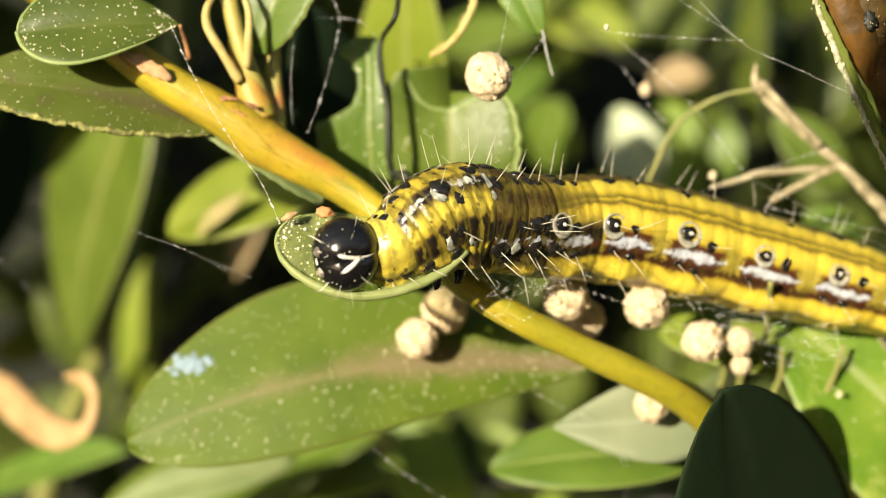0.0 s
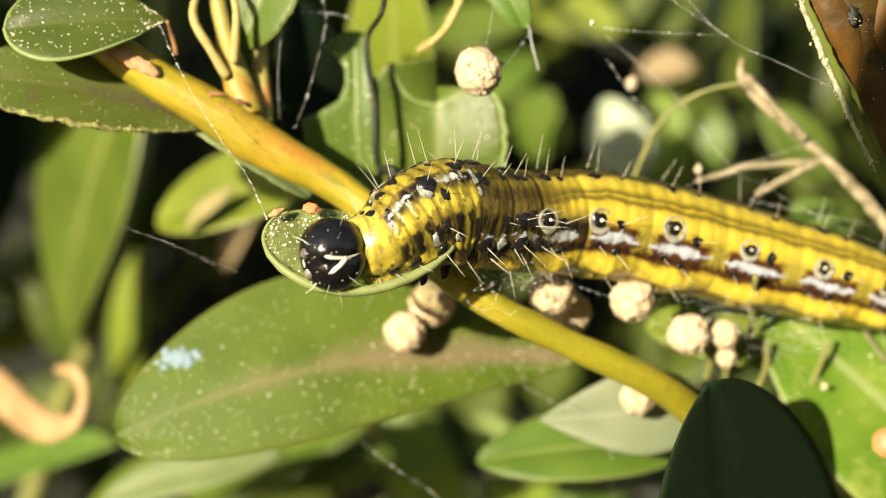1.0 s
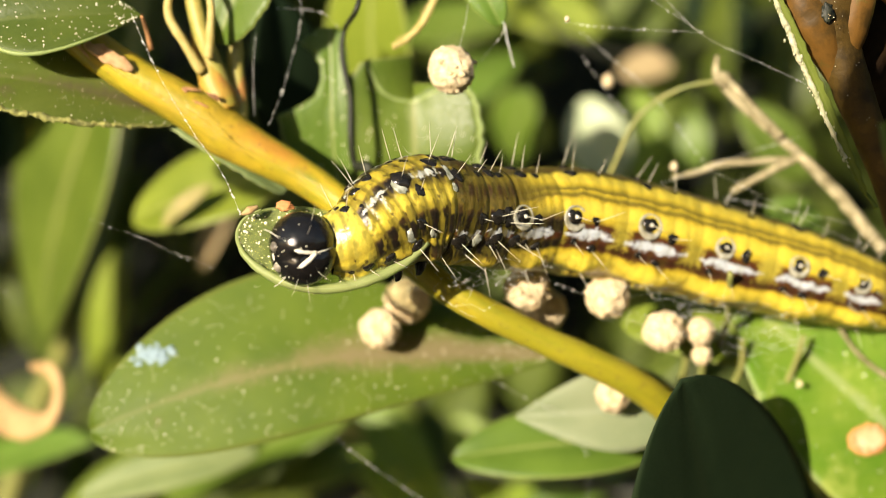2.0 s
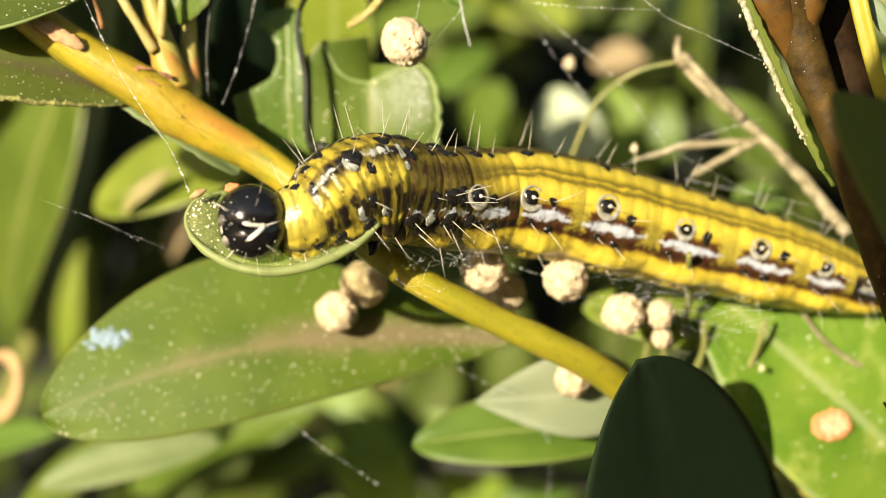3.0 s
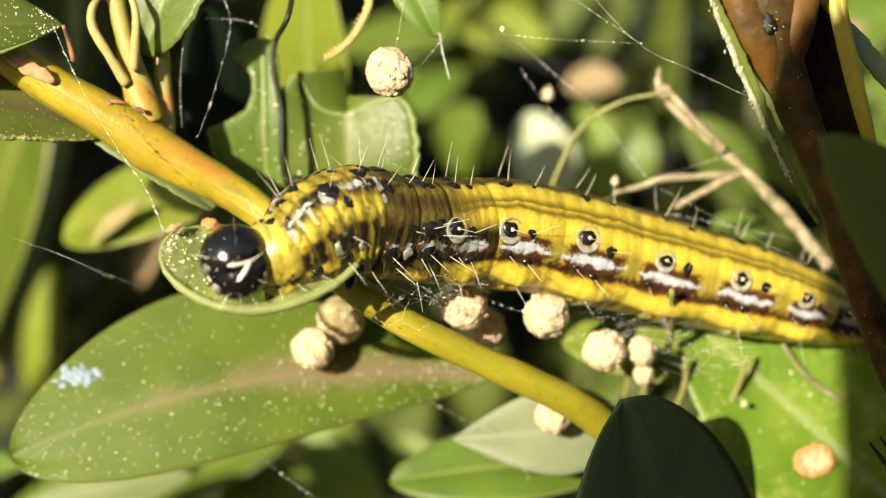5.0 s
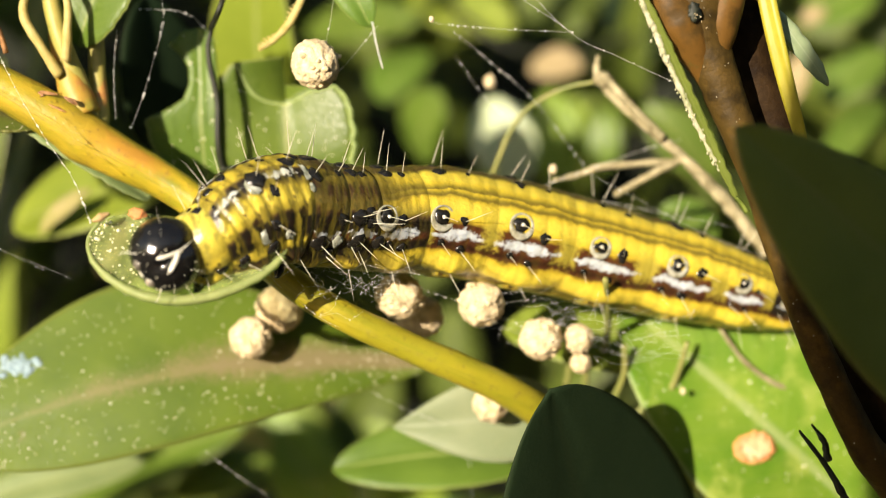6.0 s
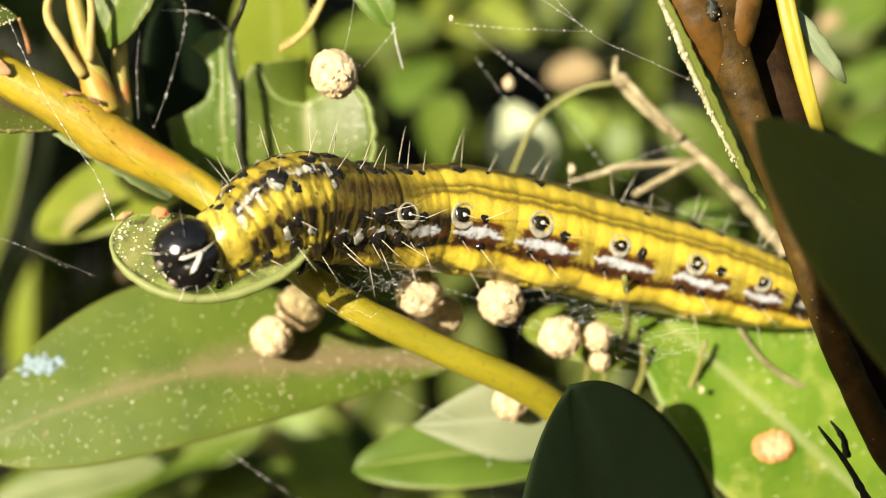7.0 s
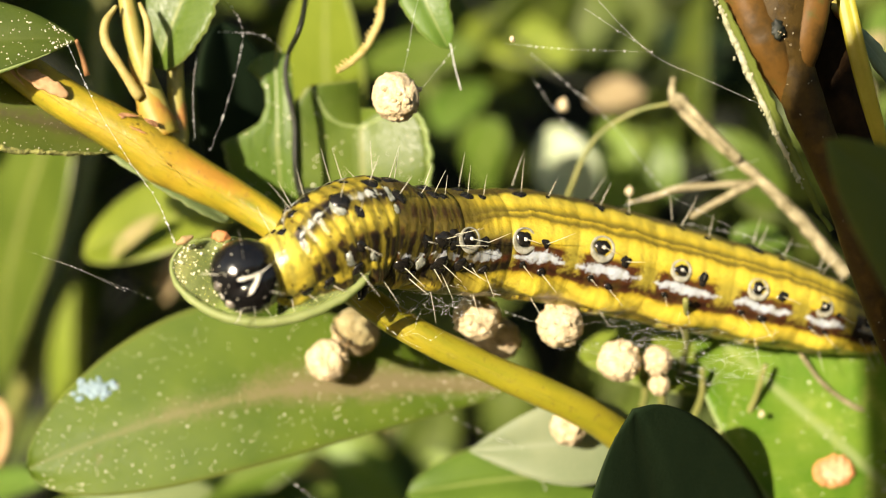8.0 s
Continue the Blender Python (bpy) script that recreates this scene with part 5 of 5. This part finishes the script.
part("side_twig", tube([(20.03, 4.5, -2.59), (21.57, 4.8, -4.73), (23.48, 5.2, -6.17), (26.01, 6, -7.12)], [0.1, 0.14, 0.17, 0.2], 8, 6, 0.3), DRY, right_twig, "thin dry twig")
high = back_twig([(59.97, 84.8, 46.47), (38.28, 69.2, 29.39), (26.45, 64, 22.18), (15.37, 58.8, 18.44), (7.72, 58.8, 21.56), (0.01, 69.2, 31.79)], [0.5, 0.45, 0.4, 0.35, 0.3, 0.3], "high twig with blurred leaves", BLACKENED)
HIGH_LEAVES = (
        ((11.81, 58.8, 20.77), (2.14, 64, 24.96), 5.49, B), ((16.86, 48.4, 16.4), (12.66, 52, 16.9), 3.3, T), ((3.11, 58.8, 19.03), (0.07, 53.6, 13.98), 5.52, G),
        ((4.88, 48.4, 14.43), (3.07, 52, 9), 6.41, G), ((11.16, 40, 6.42), (8.48, 40, 13.18), 5.2, [WHITISH, WHITISH]), ((15.25, 52, 6.48), (14.08, 52, 14.78), 5.22, B), ((12.82, 74.4, 22.53), (18.48, 74.4, 28.1), 7.8, B), ((22.91, 79.6, 10.39), (17.8, 79.6, 18.53), 7.13, B), ((4.26, 69.2, 22.45), (9.75, 69.2, 26.76), 6.4, G),
        ((18.73, 48.4, 7.75), (18.78, 48.4, 12.74), 2.96, G), ((25.42, 33.84, 6.51), (19.91, 33.84, 12.09), 4.13, G), ((22.49, 17.2, 2.01), (18.79, 17.2, 4.25), 3.09, G),)
MORE_LEAVES = (
        ((36.83, 52, 20.51), (42.24, 52, 23.89), 6.21, G), ((36.87, 48.4, 13.34), (42.61, 48.4, 17.59), 4.44, G), ((35.41, 41.12, 7.27), (42.11, 48.4, 13.32), 3.39, G),
        ((32.75, 41.12, 12.69), (33.68, 41.12, 16.75), 1.91, T), ((3.13, 58.8, 21.59), (-7.4, 64, 21.31), 4.99, G), ((30.35, 74.4, 20.2), (21.36, 74.4, 25.89), 6.51, D),
        ((33.69, 41.12, 19), (35.51, 41.12, 20.34), 1.66, T))
for k, (a, b, w, m) in enumerate(HIGH_LEAVES + MORE_LEAVES):
    back_leaf(high, a, b, w, m, seed=100 + k)

# deep foliage: too many to count
DEEP = leaf_material("leaf_deep", (0.045, 0.080, 0.010), (0.120, 0.170, 0.024), (0.16, 0.20, 0.06), rough=0.45)
rnd = random.Random(12)
g = Geo()
for _ in range(560):
    y = rnd.uniform(58, 132)
    w = (y + 100) / 100
    c = Vector((rnd.uniform(-42, 46) * w, y, rnd.uniform(-30, 30) * w))
    a = Vector((rnd.uniform(-1, 1), rnd.uniform(-0.6, 0.6), rnd.uniform(-1, 1))).normalized()
    n2 = Vector((rnd.uniform(-1, 0.8), rnd.uniform(-1, 0.2), rnd.uniform(-0.6, 1)))
    size = rnd.uniform(10, 20)
    g.join(blade(c - a * size / 2, c + a * size / 2, size * rnd.uniform(0.38, 0.55), n2, nu=8, nv=4, seed=rnd.random() * 50, fold=rnd.uniform(0, 0.4)))
# unseen leaves, added on the sunward side to shade the depths
for _ in range(260):
    c = Vector((rnd.uniform(-100, -46), rnd.uniform(18, 70), rnd.uniform(6, 62)))
    a = Vector((rnd.uniform(-1, 1), rnd.uniform(-1, 1), rnd.uniform(-1, 1))).normalized()
    size = rnd.uniform(14, 22)
    g.join(blade(c - a * size / 2, c + a * size / 2, size * 0.5, SUN + Vector((rnd.uniform(-0.5, 0.5), rnd.uniform(-0.5, 0.5), rnd.uniform(-0.5, 0.5))), nu=8, nv=4, seed=rnd.random() * 50))
solo("foliage", g, [DEEP, DEEP], "blurred green box leaves deep in the shrub, and unseen shading leaves", "foliage", kind="stuff", at=(0, 80, 0))

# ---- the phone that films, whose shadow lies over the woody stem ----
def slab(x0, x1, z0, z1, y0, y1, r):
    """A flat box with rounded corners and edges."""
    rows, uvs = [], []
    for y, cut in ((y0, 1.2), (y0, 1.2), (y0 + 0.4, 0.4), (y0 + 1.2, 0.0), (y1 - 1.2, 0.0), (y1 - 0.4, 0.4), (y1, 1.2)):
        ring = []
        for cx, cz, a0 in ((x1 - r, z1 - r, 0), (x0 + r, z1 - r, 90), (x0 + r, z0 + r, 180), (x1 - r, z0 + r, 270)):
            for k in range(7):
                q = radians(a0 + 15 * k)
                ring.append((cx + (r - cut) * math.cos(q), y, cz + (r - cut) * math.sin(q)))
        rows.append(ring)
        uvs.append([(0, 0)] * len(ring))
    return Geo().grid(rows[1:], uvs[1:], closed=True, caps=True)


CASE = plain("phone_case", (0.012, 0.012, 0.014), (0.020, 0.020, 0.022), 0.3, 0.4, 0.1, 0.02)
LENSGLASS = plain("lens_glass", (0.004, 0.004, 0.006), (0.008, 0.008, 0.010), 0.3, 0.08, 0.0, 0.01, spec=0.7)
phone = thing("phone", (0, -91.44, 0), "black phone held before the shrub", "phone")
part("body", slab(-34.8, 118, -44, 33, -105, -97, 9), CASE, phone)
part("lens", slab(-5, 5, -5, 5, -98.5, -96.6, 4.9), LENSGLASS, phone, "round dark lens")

# ---- silk ----
def thread(pts, r=0.022, beads=0, seed=0, label="fine white silk thread", bead=(0.028, 0.055)):
    rr = random.Random(seed)
    r *= 0.6
    g = tube(pts, [r, r], 5, 6)
    path = smooth_path(pts, 30)
    for _ in range(beads):
        p = rr.choice(path)
        k = rr.uniform(*bead)
        g.join(ball(p + Vector((rr.uniform(-1, 1), 0, rr.uniform(-1, 1))) * 0.04, (k, k, k), nu=4, nv=6))
    return solo("silk_thread", g, SILK, label, "silk thread", "silk threads of the web", at=pts[0])


beaded = "silk thread beaded with pale dust"
thread([(-19.45, -4.5, 13.95), (-17.87, -5, 10.6), (-15.94, -6, 7.55), (-14.34, -7, 5.45), (-13.14, -8.6, 3.23)], 0.0108, 46, 1, beaded, (0.03, 0.06))
thread([(7.75, -2, 16.82), (10.98, -3, 13.18), (13.65, -3.2, 11.79), (16.72, -3.6, 10.29)], 0.010, 14, 2, bead=(0.02, 0.045))
thread([(7.74, -2, 15.61), (11.13, -3, 13.15)], 0.0096, 4, 3)
thread([(3.49, -1, 13.95), (6.87, -1, 13.62), (11.13, -3, 13.15)], 0.0072, 18, 4, beaded)
thread([(5.1, 2, 13.72), (7.01, 2.4, 12.17), (9.27, 3, 10.3), (12.4, 4, 6.49)], 0.009, 30, 5, beaded)
thread([(5.09, 2, 12.46), (6.66, 2, 10.22), (8.14, 3, 8.87)], 0.006, 14, 6, bead=(0.02, 0.05))
thread([(9.92, 3.5, 5.19), (12.19, 3.6, 5.99), (15.13, 3.8, 7.04), (18.08, 4, 7.91)], 0.012, 12, 7, beaded)
thread([(13.4, 3, 4.34), (16.61, 3, 3.68), (20.78, 3, 2.85)], 0.012, 10, 8, beaded)
thread([(-13.24, -0.5, 13.71), (-13.37, -0.8, 11.32), (-13.32, -0.6, 8.84)], 0.013, 6, 9)
thread([(-12.41, -1, 8.34), (-11.47, -1, 10.99), (-10.73, -0.5, 14.8), (-12.03, 0, 17.08)], 0.007, 30, 10, beaded)
thread([(-12.01, -0.2, 14.85), (-9.53, 0.5, 14.62), (-8.42, 4, 13.45)], 0.015, 18, 11, beaded)
thread([(0.56, -0.5, 14.01), (0.79, -0.8, 12.72), (1.11, -0.8, 11.47)], 0.06, 10, 12, "bluish white strand of silk")
thread([(0.87, -0.6, 13.84), (-0.42, -1.5, 12.17), (-1.22, -2.4, 11.15)], 0.0108, 8, 13)
thread([(0.19, 3, -6.3), (2.42, 4, -7.54), (5.68, 5, -8.8)], 0.006, 16, 14, bead=(0.02, 0.05))
thread([(-8.93, 1.5, -9.42), (-7.1, 2, -10.92), (-4.02, 3, -13.16)], 0.007, 20, 15, beaded)
thread([(-31.41, 6, 1.26), (-29.39, 6, -0.76), (-28.28, 7, -2.15)], 0.006, 4, 16)
thread([(-20, -4, 2.41), (-16.76, -4, 1.06), (-14.99, -4, 0.31)], 0.004, 6, 17, bead=(0.02, 0.04))
thread([(-21.81, -4, 3), (-18.94, -4, 1.94), (-16.52, -4, 0.8)], 0.004, 6, 18, bead=(0.02, 0.04))
thread([(2.48, -1, -0.16), (5.88, 0, -1.44), (10.06, 2, -3.12), (16.39, 3, -4.82)], 0.0073, 12, 19, beaded)
thread([(9.99, 1, -2.13), (13.24, 2, -3.46), (16.55, 3, -4.34)], 0.0099, 16, 20, beaded)
thread([(6.26, 2, -2.62), (10.14, 3, -3.17), (15.08, 4, -4.87), (18.27, 8, -10.22)], 0.0096, 4, 21)
thread([(5.6, 8, -10.47), (6.1, 8, -11.82), (5.8, 8, -15.87)], 0.0099, 6, 22)
thread([(12.09, 1, 6.02), (19.26, 0, 2.19), (23.26, -1.5, 0.93)], 0.0072, 3, 23)
thread([vec((-2.19, -2.5, 11.28)) + Vector((0.2, 0, 0.9)), (-1.49, -2.6, 14.61), (-0.74, -2, 21.43), (-3.2, 20, 43.46)], 0.0096, 3, 24)
for k in range(34):
    rr = random.Random(200 + k)
    c = vec((12.1, -2.6, -2.1)) + Vector((rr.uniform(-4.3, 5.2), rr.uniform(-1, 1.5), 0))
    c.z += rr.uniform(-1.3, 1.1) - 0.18 * (c.x - 12)
    pts = [c + Vector((rr.uniform(-2.4, 2.4), rr.uniform(-0.6, 0.6), rr.uniform(-0.8, 0.8))) for _ in range(4)]
    thread(pts, 0.0035, 6, 300 + k, bead=(0.012, 0.030))
# tangle of silk under the chest
rnd = random.Random(31)
for k in range(24):
    c = vec((-0.57, -4, 0.39)) + Vector((rnd.uniform(-2.8, 2.8), rnd.uniform(-0.8, 1.5), rnd.uniform(-0.8, 0.8)))
    pts = [c]
    for _ in range(6):
        pts.append(pts[-1] + Vector((rnd.uniform(-0.8, 0.9), rnd.uniform(-0.3, 0.3), rnd.uniform(-0.6, 0.5))))
    thread(pts, 0.0065, 8, 40 + k, bead=(0.015, 0.04))


def motions():
    """The phone drifts with the view; the caterpillar shifts and its head nods as it gnaws; the thin leaf tilts with it; the hanging pellet sways."""
    walk(phone, [(t, Matrix.Translation(((x + float(np.interp(t, [k[0] for k in SHADOW_SHIFT], [k[1] for k in SHADOW_SHIFT]))) * MM, y * MM, z * MM))) for t, x, y, z, w, p, r in PATH])
    base = ORIGIN["caterpillar"]
    walk(cat, [(t, Matrix.Translation((base + Vector((x, 0, z))) * MM)) for t, x, z in CREEP])
    walk(head, [(t, Matrix.Translation((HEAD - base + Vector((x, 0, z))) * MM) @ pose(0, 0, 0, 0, a, 0)) for t, x, z, a in NODS])
    hinge = (vec((-3.41, -8.3, 1.85)) - ORIGIN[twig.name]) * MM
    walk(nib_leaf, [(t, Matrix.Translation(hinge + Vector((0, 0, z * MM))) @ pose(0, 0, 0, 0, a, 0) @ Matrix.Translation(-hinge)) for t, z, a in TILT])
    walk(hung, [(t, Matrix.Translation((ORIGIN[hung.name] + Vector((x, 0, z))) * MM)) for t, x, z in SWAY])


# seconds, added rightward offset of the phone that sets its shadow's edge (mm)
SHADOW_SHIFT = [(0, 0), (3.5, 1.0), (4.2, 0.6), (5.5, -0.4), (6.5, 0), (7, 0.4), (7.5, -3.1), (8, -1.6)]
# seconds, shift right and up (mm), turn (degrees)
CREEP = [(0, -0.1, 0.15), (1, -0.1, 0.12), (2, -0.07, 0.09), (2.4, -0.06, 0.06), (3.5, 0, 0), (4, 0, -0.1), (4.2, -0.02, -0.04), (5.3, -0.15, 0.36), (6, -0.09, 0.40), (7, -0.07, 0.40), (7.5, -0.07, 0.32), (8, -0.04, 0.27)]
HEADWAY = [(0, -.24, .13, 0), (0.25, .2, -.22, 1), (.5, -.3, -.04, 2), (1, -.24, -.1, -2), (1.5, -.36, .09, 1), (2, -.41, -.07, 0), (2.2, -.34, .06, -1), (3.3, -.4, .1, 0), (3.5, 0, 0, 0), (4, -.44, .14, -2), (4.2, -.29, .32, -3),
           (5.3, .17, .02, -22), (5.5, .35, 0, -23), (6, .22, .09, -25), (6.5, .21, -.19, -23), (7, .21, -.14, -25), (7.5, .6, -.06, -24), (8, .02, -.07, -24)]
NODS = [(t, x - float(np.interp(t, [c[0] for c in CREEP], [c[1] for c in CREEP])), z - float(np.interp(t, [c[0] for c in CREEP], [c[2] for c in CREEP])), a)
        for t, x, z, a in HEADWAY]
TILT = [(0, 0.51, 1.9), (1, 0.51, 1.7), (2.2, 0.44, 0.9), (3.5, 0.28, 0), (4.2, 0.28, 0.1), (5.3, 0.24, 2.8), (6, 0.2, 3.2), (7, 0.04, 3.6), (8, 0.1, 2.7)]
SWAY = [(0, -.26, -.01), (.3, .42, -.1), (.5, .14, .48), (1, -.07, 0), (1.5, .12, -.59), (2, -.19, -.12), (2.2, -.08, .27), (3.3, -.3, .14), (3.5, 0, 0), (4, -.19, .42), (4.2, -.07, .1), (5.3, .1, .46),
        (5.5, -.22, .15), (6, -.23, .29), (6.5, -.15, .1), (7, -.32, -.25), (7.5, -.01, -.22), (8, -.17, -.34)]
motions()
